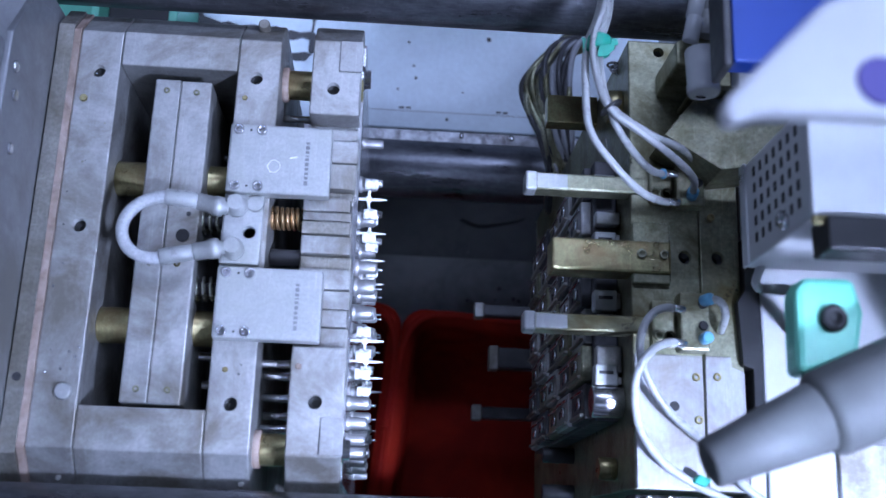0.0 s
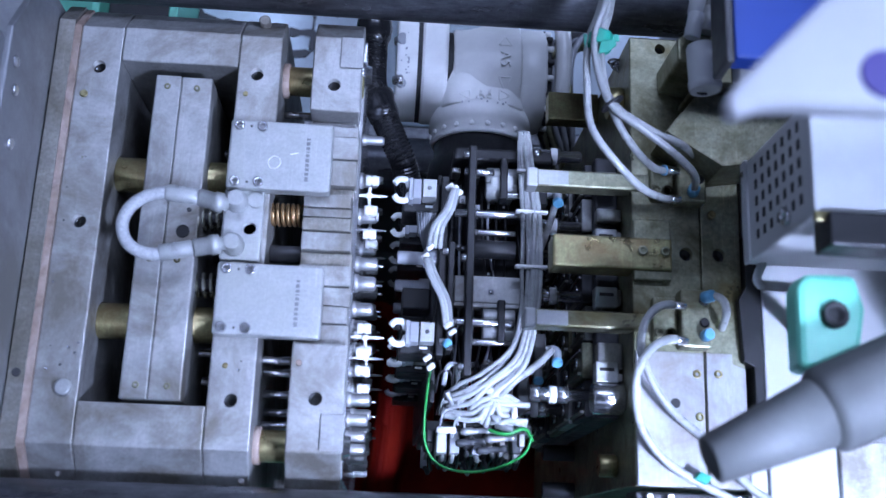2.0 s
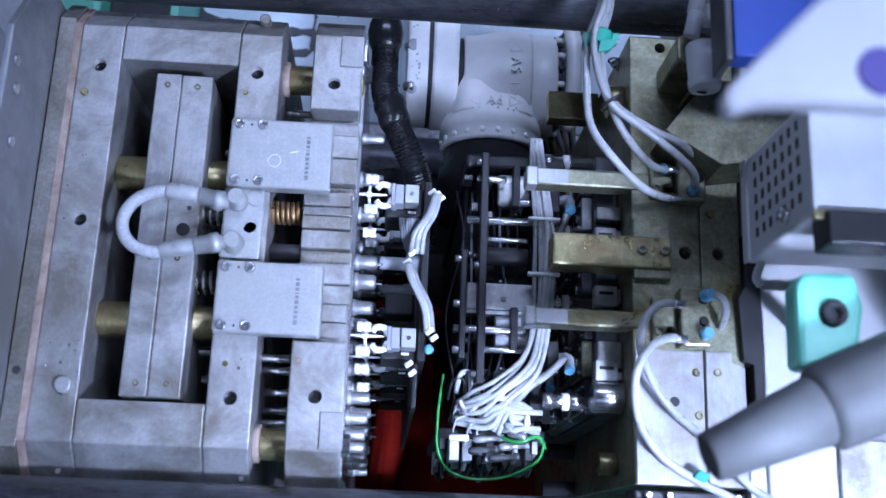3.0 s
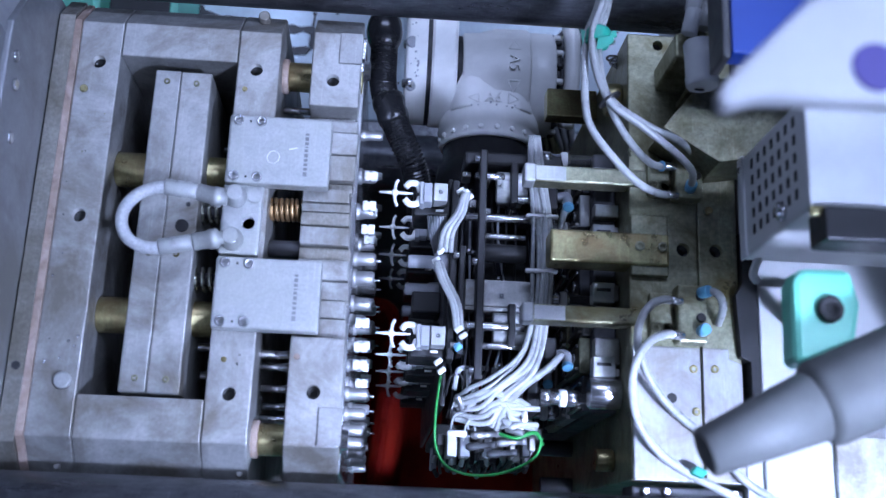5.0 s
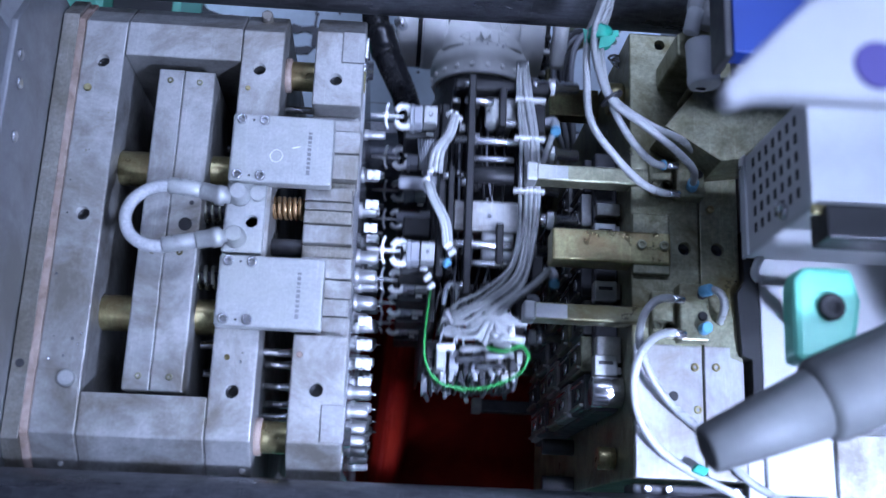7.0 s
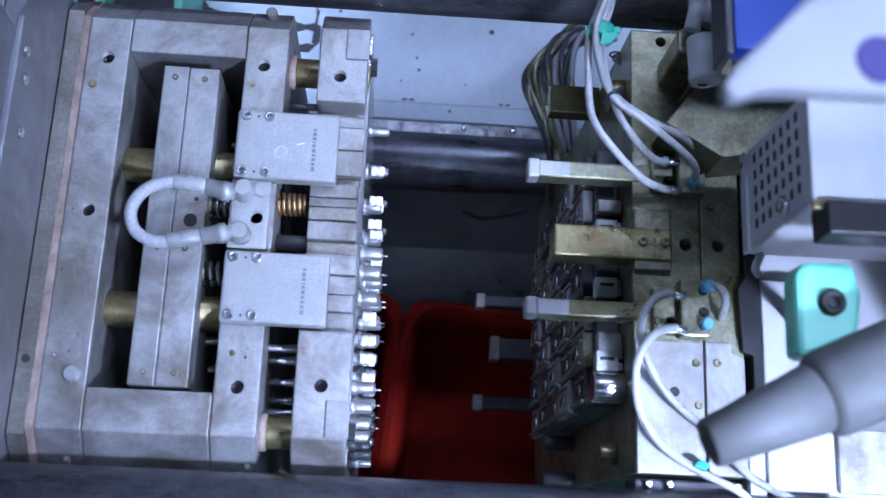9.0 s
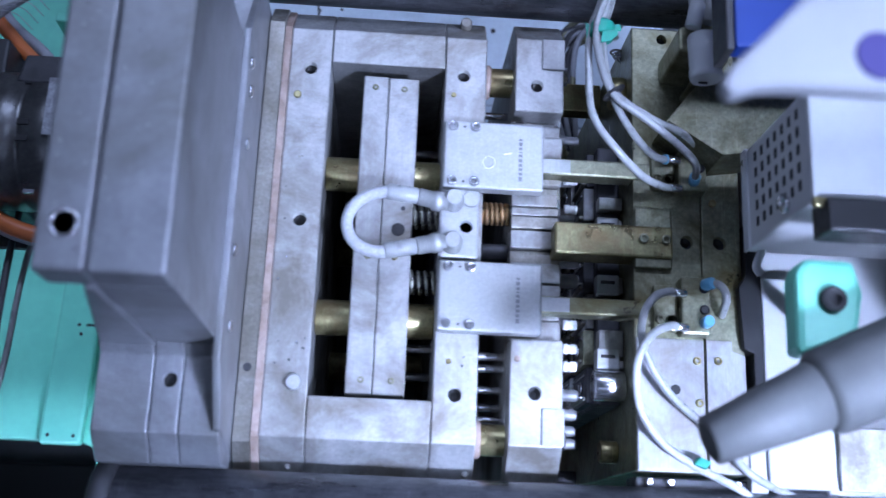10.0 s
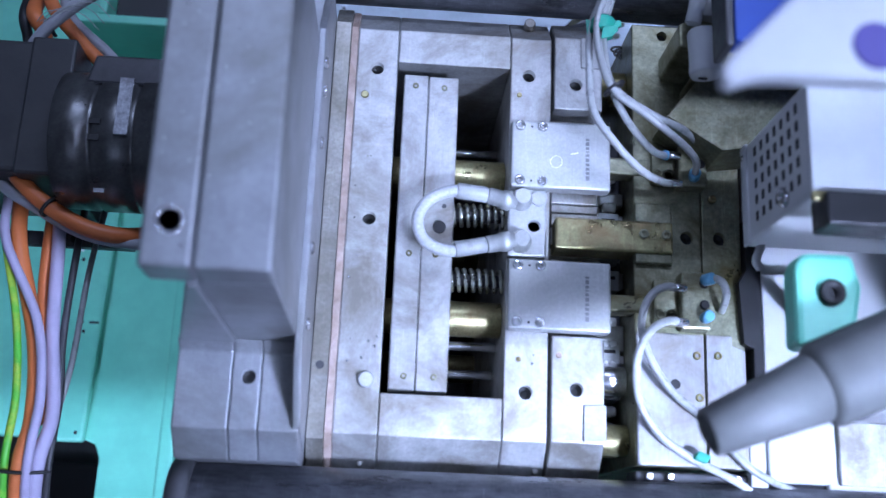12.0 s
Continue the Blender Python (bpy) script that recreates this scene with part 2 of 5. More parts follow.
def tube(points, r, seg=10, steps=8, ribs=0.0, ribs_every=0.006):
    """A round hose along a smooth line; ribs: the height of its rings."""
    path = smooth_path(points, steps)
    if ribs:
        long = [path[0]]
        for a, b in zip(path, path[1:]):
            n = max(1, round((b - a).length / (ribs_every / 2)))
            long += [a.lerp(b, (k + 1) / n) for k in range(n)]
        path = long
    bm = bmesh.new()
    rings = []
    side = None
    for k, p in enumerate(path):
        d = (path[min(k + 1, len(path) - 1)] - path[max(k - 1, 0)]).normalized()
        if side is None:
            side = d.orthogonal().normalized()
        side = (side - d * side.dot(d)).normalized()
        up = d.cross(side)
        rr = r + (ribs if ribs and k % 2 else 0)
        rings.append([bm.verts.new(p + rr * (math.cos(2 * math.pi * j / seg) * side + math.sin(2 * math.pi * j / seg) * up)) for j in range(seg)])
    for a, b in zip(rings, rings[1:]):
        for j in range(seg):
            bm.faces.new((a[j], a[(j + 1) % seg], b[(j + 1) % seg], b[j])).smooth = not ribs
    bm.faces.new(rings[0][::-1])
    bm.faces.new(rings[-1])
    bmesh.ops.recalc_face_normals(bm, faces=bm.faces[:])
    return bm


def coil(x0, x1, y, z, radius, wire, turns):
    n = int(turns * 14)
    return tube([(x0 + (x1 - x0) * k / n, y + radius * math.cos(2 * math.pi * k / 14), z + radius * math.sin(2 * math.pi * k / 14)) for k in range(n + 1)],
                wire, 6, 1)


def joined(*bms):
    out = bmesh.new()
    me = bpy.data.meshes.new("tmp")
    for b in bms:
        b.to_mesh(me)
        out.from_mesh(me)
        b.free()
    bpy.data.meshes.remove(me)
    return out


def part(name, bm, mat, parent=None, label=""):
    me = bpy.data.meshes.new(name)
    bm.to_mesh(me)
    bm.free()
    me.transform(PLAN)
    me.materials.append(mat)
    ob = new(name, me)
    ob.parent = parent
    if label:
        ob["label"] = label
    return ob


def thing(name, label, category, group="", kind="", at=(0, 0, 0)):
    ob = new(name)
    ob.location = at
    ob.empty_display_size = 0.05
    return tagged(ob, label, category, group, kind)


def cut_holes(ob, holes):
    """Real holes: (x, y, z of the mouth, radius, depth), straight down."""
    bms = [rod((x, y, z - depth), (x, y, z + 0.01), r, 20, 0.0002) for x, y, z, r, depth in holes]
    me = bpy.data.meshes.new("cutter")
    b = joined(*bms)
    b.to_mesh(me)
    b.free()
    me.transform(PLAN)
    tool = new("cutter", me)
    mod = ob.modifiers.new("holes", "BOOLEAN")
    mod.object, mod.operation, mod.solver = tool, "DIFFERENCE", "EXACT"
    dg = bpy.context.evaluated_depsgraph_get()
    done = bpy.data.meshes.new_from_object(ob.evaluated_get(dg))
    ob.modifiers.clear()
    ob.data = done
    bpy.data.objects.remove(tool)
    # black plug in each hole stands in for the shade down the bore
    for x, y, z, r, depth in holes:
        part("tapped_bore", lathe((x, y, z - depth), (x, y, z - 0.011), [(0, r * 1.02), (1, r * 1.02), (1, r * 0.97), (0.9, r * 0.5)], 16), BLACK, ob if ob.parent is None or ob.parent.parent is None else ob.parent)
    return ob


def screw(x, y, z, r, parent, mat=CHROME, name="screw"):
    """A socket-head screw, its head up: rim, hollow and floor."""
    bm = lathe((x, y, z - 0.002), (x, y, z + 0.004), [(0, r), (0.85, r), (1, r * 0.88), (1, r * 0.52), (0.35, r * 0.5)], 16)
    return part(name, bm, mat, parent)


# ---------------------------------------------------------------- setting
def setting():
    tagged(part("floor", box(-4, 4, -4, 4, -0.1, 0.0, 0), CONCRETE), "grey concrete factory hall floor", "floor", kind="structure")
    for name, b in (("wall_north", (-4.1, 4.1, 4, 4.1, 0, 4.6)), ("wall_south", (-4.1, 4.1, -4.1, -4, 0, 4.6)),
                    ("wall_east", (4, 4.1, -4, 4, 0, 4.6)), ("wall_west", (-4.1, -4, -4, 4, 0, 4.6))):
        tagged(part(name, box(*b, 0), HALL), "plain pale factory hall wall", "wall", kind="structure")
    tagged(part("ceiling", box(-4.1, 4.1, -4.1, 4.1, 4.6, 4.7, 0), HALL), "plain pale factory hall ceiling", "ceiling", kind="structure")


# machine bed, trays and rails under the mould space
def machine_bed():
    bed = thing("machine_bed", "machine bed with a pale blue tray behind the mould", "machine bed")
    part("floor_tray", box(-0.42, 0.80, -0.6, 0.60, 0.06, 0.10), GREY, bed, "dark grey drop tray")
    part("front_beam", box(-0.42, 1.4, -0.62, -0.42, 0.02, 0.62, 0.004), TEAL, bed)
    part("rear_beam", box(-0.42, 1.4, 0.545, 0.59, 0.02, 0.765, 0.004), GREY, bed)
    part("rubber_apron", prism([(0.440, 0.50), (0.446, 0.496), (0.5445, 0.57), (0.5445, 0.58)], -0.42, 0.55, "x", 0), APRON, bed, "dark rubber apron with torn edge")
    part("apron_fold", tube([(0.12, 0.512, 0.553), (0.16, 0.5, 0.546), (0.2, 0.505, 0.548), (0.235, 0.512, 0.552), (0.26, 0.52, 0.557)], 0.004, 8, 6), BLACK, bed)
    part("apron_fold", tube([(0.135, 0.522, 0.56), (0.14, 0.49, 0.536), (0.14, 0.45, 0.508)], 0.0025, 8, 6), APRON, bed)
    part("chute_plate", prism([(0.31, 0.40), (0.315, 0.395), (0.455, 0.49), (0.45, 0.498)], -0.42, 0.55, "x", 0), GREY, bed, "grey sloped chute plate")
    random.seed(9)
    for k in range(9):
        x, y = random.uniform(0.13, 0.3), random.uniform(0.345, 0.385)
        part("spot", rod((x, y, 0.424 + (y - 0.315) * 0.68), (x, y, 0.428 + (y - 0.315) * 0.68 - 0.0), random.uniform(0.002, 0.006), 10, 0.0003), DARK, bed)
    part("rail", box(-0.6, 0.9, 0.583, 0.618, 0.765, 0.790), PITTED, bed, "pitted and stained steel rail")
    part("rail_lip", box(-0.6, 0.9, 0.575, 0.5825, 0.765, 0.782), BLACK, bed)
    rear = part("rear_panel", prism([(0.622, 0.79), (1.6, 0.83), (1.6, 0.82), (0.622, 0.78)], -0.46, 0.9, "x", 0), SHEET, bed, "pale blue painted sheet panel")
    part("panel_edge", box(-0.6, 0.9, 0.6185, 0.624, 0.77, 0.795, 0.002), SHEET, bed)
    part("panel_seam", box(-0.10, 0.28, 0.655, 0.6562, 0.7905, 0.7918, 0), GREY, rear)
    for x in (-0.026, -0.012, 0.168, 0.182):
        part("slot", box(x, x + 0.010, 0.66, 0.6635, 0.7905, 0.7925, 0), BLACK, rear)
    for x, y, r in ((0.07, 0.642, 0.003), (0.005, 0.725, 0.003), (0.0, 0.75, 0.0025), (-0.012, 0.80, 0.0025), (0.15, 0.815, 0.005), (-0.205, 0.835, 0.004), (-0.21, 0.855, 0.003), (0.10, 0.70, 0.002), (-0.03, 0.70, 0.002), (-0.16, 0.84, 0.003)):
        hh = 0.79 + (y - 0.622) * 0.0409
        part("hole", rod((x, y, hh - 0.004), (x, y, hh + 0.001), r, 12, 0.0003), BLACK, rear)
    # bare dark patches where the paint has come off
    for pts in ([(-0.437, 0.847), (-0.424, 0.829), (-0.409, 0.824), (-0.390, 0.817), (-0.375, 0.820), (-0.352, 0.812), (-0.324, 0.816), (-0.301, 0.810), (-0.279, 0.816), (-0.267, 0.805), (-0.264, 0.765), (-0.454, 0.765), (-0.462, 0.846)],
                [(-0.265, 0.805), (-0.250, 0.810), (-0.231, 0.805), (-0.208, 0.809), (-0.197, 0.802), (-0.197, 0.771), (-0.205, 0.761), (-0.213, 0.768), (-0.211, 0.792), (-0.227, 0.796), (-0.243, 0.790), (-0.260, 0.791)],
                [(-0.258, 0.765), (-0.241, 0.761), (-0.219, 0.765), (-0.207, 0.761), (-0.218, 0.748), (-0.257, 0.746)],
                [(-0.210, 0.845), (-0.206, 0.845), (-0.203, 0.829), (-0.205, 0.809), (-0.209, 0.809), (-0.207, 0.828)]):
        ys = [p[1] for p in pts]
        hh = 0.7917 + (sum(ys) / len(ys) - 0.622) * 0.0409
        part("bare_patch", prism(pts, hh - 0.004, hh + 0.002, "z", 0), DARK, rear, "dark patch of lost paint")
    for x in (0.10, 0.20, -0.1, 0.3):
        screw(x, 0.61, 0.791, 0.005, bed)
    # sheet of the bed under the drive side
    bed2 = thing("drive_bed", "teal painted bed plate under the drive side, part in shadow", "machine bed")
    part("bed_plate", prism([(-0.55, -0.6), (-0.55, -0.06), (-0.56, -0.035), (-0.585, -0.026), (-1.5, -0.026), (-1.5, 0.95), (-0.42, 0.95), (-0.42, -0.6)],
                            0.71, 0.75, "z", 0.004), TEAL, bed2)
    part("pit_floor", box(-1.5, -0.46, -0.6, -0.03, 0.02, 0.06, 0.004), BLACK, bed2)
    part("cover_strip", prism([(-0.652, -0.034), (-0.576, -0.034), (-0.562, 0.41), (-0.64, 0.41)], 0.752, 0.775, "z", 0.006), TEAL, bed2, "teal sheet cover strip with small holes")
    part("rear_strip", prism([(-0.648, 0.60), (-0.572, 0.60), (-0.574, 0.94), (-0.646, 0.94)], 0.752, 0.775, "z", 0.006), TEAL, bed2, "teal sheet cover strip with small holes")
    for x, y in ((-0.636, -0.018), (-0.590, -0.018), (-0.605, 0.182), (-0.600, 0.165), (-0.618, 0.30), (-0.625, 0.80), (-0.605, 0.80), (-0.628, 0.778), (-0.608, 0.776)):
        part("hole", rod((x, y, 0.77), (x, y, 0.776), 0.0034, 10, 0.0003), BLACK, bed2)
    part("slot", box(-0.592, -0.574, 0.18, 0.184, 0.77, 0.776, 0), BLACK, bed2)
    part("label_plate", box(-0.626, -0.619, 0.315, 0.36, 0.77, 0.7762, 0), WHITE, bed2, "small white label")
    part("edge_beam", box(-0.445, -0.415, -0.6, 0.95, 0.3, 0.754, 0.006), TEAL, bed2)
    back = thing("rear_guard", "teal guard frame behind the moving platen", "guard frame")
    part("frame_bar", box(-0.66, -0.415, 0.685, 0.702, 0.76, 0.985, 0.003), TEAL, back)
    for x in (-0.592, -0.452):
        part("frame_post", box(x, x + 0.016, 0.7025, 0.90, 0.80, 0.985, 0.003), TEAL, back)
    part("dark_infill", box(-0.5755, -0.4525, 0.7025, 0.90, 0.80, 0.93, 0.002), BLACK, back)


# red plastic bins under the mould
def bin_bm(w, d, h, t=0.012, r=0.05):
    def ring(a, b, z):
        pts = []
        for cx, cy, a0 in ((a - r, b - r, 0), (-a + r, b - r, 90), (-a + r, -b + r, 180), (a - r, -b + r, 270)):
            for k in range(6):
                q = radians(a0 + 18 * k)
                pts.append((cx + r * math.cos(q), cy + r * math.sin(q), z))
        return pts
    a, b = w / 2, d / 2
    rings = [ring(a - 0.03, b - 0.03, 0), ring(a - 0.004, b - 0.004, h - 0.03), ring(a + 0.008, b + 0.008, h - 0.03), ring(a + 0.008, b + 0.008, h),
             ring(a - t, b - t, h), ring(a - t - 0.012, b - t - 0.012, h - 0.06), ring(a - 0.03 - t, b - 0.03 - t, t)]
    bm = bmesh.new()
    vs = [[bm.verts.new(p) for p in rg] for rg in rings]
    for lo, hi in zip(vs, vs[1:]):
        n = len(lo)
        for k in range(n):
            bm.faces.new((lo[k], lo[(k + 1) % n], hi[(k + 1) % n], hi[k])).smooth = True
    bm.faces.new(vs[0][::-1])
    bm.faces.new(vs[-1])
    bmesh.ops.recalc_face_normals(bm, faces=bm.faces[:])
    bmesh.ops.bevel(bm, geom=[e for e in bm.edges if abs(e.verts[0].co.z - h) < 1e-5 and abs(e.verts[1].co.z - h) < 1e-5], offset=0.004, segments=2, affect="EDGES")
    return bm


def bins():
    first = tagged(part("plastic_bin", bin_bm(0.42, 0.5, 0.30), RED), "empty red plastic bin standing under the open mould", "bin", "bins under the mould")
    n = 40
    loop = []
    for k in range(n + 1):
        q = 2 * math.pi * k / n
        c, sn = math.cos(q), math.sin(q)
        loop.append((0.213 * math.copysign(abs(c) ** 0.35, c), 0.253 * math.copysign(abs(sn) ** 0.35, sn), 0.297))
    part("rim", tube(loop, 0.009, 10, 2), RED, first)
    first.matrix_basis = pose(0.205, 0.055, 0.20, 0, 0, -5)
    copy_thing(first, pose(-0.237, 0.094, 0.20, 0, 0, -5))


# ---------------------------------------------------------------- tie bars and moving platen
def tie_bars():
    made = []
    for k, (y, z) in enumerate(((-0.160, 1.49), (0.548, 1.49), (0.543, 0.77), (-0.160, 0.77))):
        bar = part("tie_bar", rod((-0.595, y, z), (1.25, y, z), 0.056, 48, 0.004), BAR)
        part("collar", lathe((-0.612, y, z), (-0.585, y, z), [(0, 0.055), (0.2, 0.064), (0.9, 0.064), (1, 0.058)], 40), DARK, bar)
        made.append(tagged(bar, "dark polished steel tie bar with oily scuffs", "tie bar", "tie bars"))
    return made


def plate_profile(z0=0.68, z1=1.5, y0=-0.105, y1=0.487, c=0.04):
    return [(y0, z0), (y0, z1 - c), (y0 + c, z1), (y1 - c, z1), (y1, z1 - c), (y1, z0)]


def moving_platen():
    p = thing("moving_platen", "grey cast moving platen of the moulding machine", "platen")
    top = [(-0.105, 1.36), (-0.105, 1.55), (-0.075, 1.585), (0.008, 1.585)]
    rear = [(0.366, 1.585), (0.449, 1.585), (0.479, 1.55), (0.479, 1.36)]
    part("body", box(-0.590, -0.465, 0.03, 0.40, 0.37, 1.3598, 0.006), CAST, p)
    centre = part("centre_block", box(-0.582, -0.5381, 0.0205, 0.362, 1.860, 1.910, 0.004), CAST, p)
    part("centre_block", box(-0.5371, -0.4715, 0.0205, 0.362, 1.860, 1.910, 0.004), CAST, p)
    cut_holes(centre, [(-0.559, 0.060, 1.91, 0.0095, 0.05)])
    part("hole_rim", lathe((-0.559, 0.060, 1.9095), (-0.559, 0.060, 1.9105), [(0, 0.0128), (1, 0.0125), (1, 0.0096), (0, 0.0095)], 24), CHROME, p)
    for x0, x1 in ((-0.604, -0.5435), (-0.5430, -0.5115), (-0.5110, -0.4665)):
        lug = part("front_lug", prism(top + [(0.020, 1.60), (0.020, 1.36)], x0, x1, "x", 0.002), CAST, p)
        if x0 == -0.5430:
            cut_holes(lug, [(-0.525, -0.018, 1.585, 0.0082, 0.05)])
        part("rear_lug", prism([(0.3625, 1.36), (0.3625, 1.60)] + rear, x0, x1, "x", 0.002), CAST, p)
    # neck under the blocks, with a sloping rib on the drive side
    part("neck", box(-0.5405, -0.4720, 0.0205, 0.362, 1.3605, 1.8598, 0.002), CAST, p)
    part("neck_rib", prism([(-0.602, 1.36), (-0.602, 1.60), (-0.550, 1.8598), (-0.541, 1.8598), (-0.541, 1.36)], 0.0165, 0.366, "y", 0.002), CAST, p)
    part("face_edge", prism([(-0.09, 1.5), (-0.07, 1.59), (0.0, 1.64), (0.374, 1.64), (0.444, 1.59), (0.464, 1.5)], -0.4730, -0.4645, "x", 0.002), CAST, p)
    for y, z in ((0.34, 1.62), (0.31, 1.61), (0.25, 1.60), (0.12, 1.62), (0.04, 1.60)):
        part("bolt", rod((-0.466, y, z), (-0.461, y, z), 0.007, 14), CHROME, p)
    part("backing_plate", prism(plate_profile(0.68, 1.50, -0.108, 0.49, 0.035), -0.4640, -0.4435, "x", 0.001), BACKING, p, "stained steel backing plate")
    part("plug", rod((-0.4535, 0.012, 1.49), (-0.4535, 0.012, 1.502), 0.005, 12, 0.0005), DARK, p)
    # ejector drive behind the platen
    part("drive_flange", lathe((-0.812, 0.30, 1.42), (-0.583, 0.30, 1.42), [(0, 0.080), (0.01, 0.088), (0.2, 0.090), (0.21, 0.086), (0.24, 0.086), (0.25, 0.090), (0.44, 0.090), (0.45, 0.087), (0.47, 0.087), (0.48, 0.092), (1, 0.094)], 56), FLANGE, p, "dark round drive flange")
    part("drive_motor", box(-1.12, -0.8125, 0.245, 0.425, 1.24, 1.45, 0.006), MOTOR, p, "black drive motor housing")
    part("motor_collar", box(-0.865, -0.806, 0.241, 0.429, 1.23, 1.455, 0.004), MOTOR, p)
    part("motor_plate", prism([(-0.777, 0.352), (-0.768, 0.392), (-0.59, 0.392), (-0.59, 0.352)], 1.40, 1.492, "z", 0.004), DARK, p)
    part("name_strip", prism([(-0.7285, 0.279), (-0.711, 0.279), (-0.7105, 0.354), (-0.728, 0.354)], 1.5085, 1.5115, "z", 0.0005), PITTED, p, "worn pale name strip")
    for x, y in ((-0.752, 0.275), (-0.752, 0.295), (-0.748, 0.222), (-0.752, 0.368)):
        part("socket", box(x - 0.008, x + 0.006, y - 0.004, y + 0.004, 1.42 + math.sqrt(0.0905 ** 2 - (y - 0.30) ** 2) - 0.003, 1.42 + math.sqrt(0.0905 ** 2 - (y - 0.30) ** 2) + 0.0006, 0.0006), BLACK if y < 0.3 and y > 0.25 else CHROME, p)
    part("cable_bracket", box(-0.93, -0.745, 0.196, 0.216, 1.26, 1.275, 0.001), DARK, p, "dark cable bracket")
    part("bracket_hole", rod((-0.83, 0.206, 1.272), (-0.83, 0.206, 1.2765), 0.005, 12, 0.0003), BLACK, p)
    # faint casting ridges on the blocks
    random.seed(14)
    for k in range(30):
        x, y = random.uniform(-0.575, -0.478), random.uniform(0.03, 0.35)
        r = random.uniform(0.0006, 0.0014)
        part("pit", rod((x, y, 1.9093), (x + r * 0.5, y, 1.9104), r, 7, 0.0002), random.choice((DARK, STEEL_FINE, STEEL_FINE)), p)
    return p


def drive_cables():
    c = thing("cable_loom", "orange, grey and green cables looped beside the drive", "cables")
    part("power_cable", tube([(-0.99, 0.37, 1.38), (-0.904, 0.285, 1.40), (-0.857, 0.235, 1.42), (-0.812, 0.203, 1.42), (-0.762, 0.181, 1.42), (-0.714, 0.182, 1.40), (-0.66, 0.21, 1.35)], 0.0108, 14), ORANGE, c, "orange power cable")
    part("cable_label", rod((-0.892, 0.272, 1.405), (-0.870, 0.2485, 1.417), 0.0112, 14), GREYCABLE, c, "pale cable label")
    part("signal_cable", tube([(-0.99, 0.32, 1.38), (-0.897, 0.243, 1.40), (-0.849, 0.215, 1.40), (-0.778, 0.181, 1.40), (-0.704, 0.171, 1.40), (-0.66, 0.19, 1.34)], 0.0078, 12), GREYCABLE, c, "grey signal cable")
    part("cable_tie", rod((-0.8235, 0.2115, 1.418), (-0.820, 0.2085, 1.418), 0.0165, 14, 0.0006), BLACK, c, "black cable tie")
    part("earth_wire", tube([(-0.90, 0.25, 1.36), (-0.879, 0.171, 1.40), (-0.850, 0.0695, 1.40), (-0.8353, -0.0288, 1.40), (-0.8413, -0.1365, 1.38), (-0.86, -0.35, 1.2)], 0.0050, 12), EARTH, c, "green and yellow earth wire")
    part("cable", tube([(-0.885, 0.25, 1.35), (-0.8633, 0.1646, 1.39), (-0.8235, 0.0422, 1.395), (-0.8126, -0.0554, 1.395), (-0.8242, -0.1358, 1.38), (-0.85, -0.35, 1.2)], 0.0105, 14), ORANGE, c)
    part("cable", tube([(-0.895, 0.235, 1.37), (-0.8741, 0.164, 1.408), (-0.8196, 0.0639, 1.410), (-0.8028, -0.0273, 1.408), (-0.8108, -0.1362, 1.39), (-0.84, -0.35, 1.2)], 0.0062, 12), LILAC, c, "pale lilac cable")
    part("cable", tube([(-0.845, 0.25, 1.33), (-0.8321, 0.1739, 1.37), (-0.8285, 0.0998, 1.37), (-0.815, 0.02, 1.37), (-0.805, -0.06, 1.37)], 0.0085, 12), ORANGE, c)
    part("cable", tube([(-0.835, 0.25, 1.34), (-0.8155, 0.1598, 1.38), (-0.808, 0.0573, 1.38), (-0.792, -0.0473, 1.385), (-0.8023, -0.1356, 1.38), (-0.83, -0.35, 1.2)], 0.0088, 12), LILAC, c, "pale lilac cable")
    part("cable", tube([(-0.800, 0.25, 1.34), (-0.793, 0.160, 1.375), (-0.795, 0.05, 1.375), (-0.790, -0.03, 1.37), (-0.793, -0.1356, 1.365), (-0.82, -0.35, 1.2)], 0.0048, 12), DARK, c)
    part("cable", tube([(-0.782, 0.26, 1.30), (-0.7805, 0.145, 1.35), (-0.7850, 0.010, 1.36), (-0.7990, -0.083, 1.37), (-0.8060, -0.140, 1.37), (-0.83, -0.35, 1.2)], 0.0040, 12), HOSE, c)
    part("cable_tie", tube([(-0.851, -0.119, 1.398), (-0.832, -0.121, 1.401), (-0.806, -0.121, 1.401), (-0.782, -0.118, 1.392)], 0.0022, 8), BLACK, c, "black cable tie")
    part("rear_cable", tube([(-0.93, 0.66, 1.25), (-0.8693, 0.5101, 1.40), (-0.8228, 0.4537, 1.40), (-0.7787, 0.4107, 1.40), (-0.755, 0.375, 1.36)], 0.0095, 14), ORANGE, c, "orange power cable")
    part("rear_cable", tube([(-0.90, 0.66, 1.25), (-0.8508, 0.5047, 1.38), (-0.7791, 0.4367, 1.38), (-0.745, 0.38, 1.36)], 0.0078, 12), GREYCABLE, c)
    part("rear_cable", tube([(-0.92, 0.68, 1.2), (-0.8962, 0.5082, 1.38), (-0.8741, 0.4628, 1.39), (-0.868, 0.40, 1.36)], 0.0110, 14), ORANGE, c)
    part("rear_cable", tube([(-0.95, 0.68, 1.2), (-0.9092, 0.5072, 1.38), (-0.8986, 0.4569, 1.38), (-0.893, 0.40, 1.36)], 0.0075, 12), BLACK, c)
    part("cross_cable", tube([(-0.765, 0.53, 1.42), (-0.8098, 0.4929, 1.44), (-0.8618, 0.4354, 1.44), (-0.90, 0.38, 1.40)], 0.0085, 12), GREYCABLE, c)
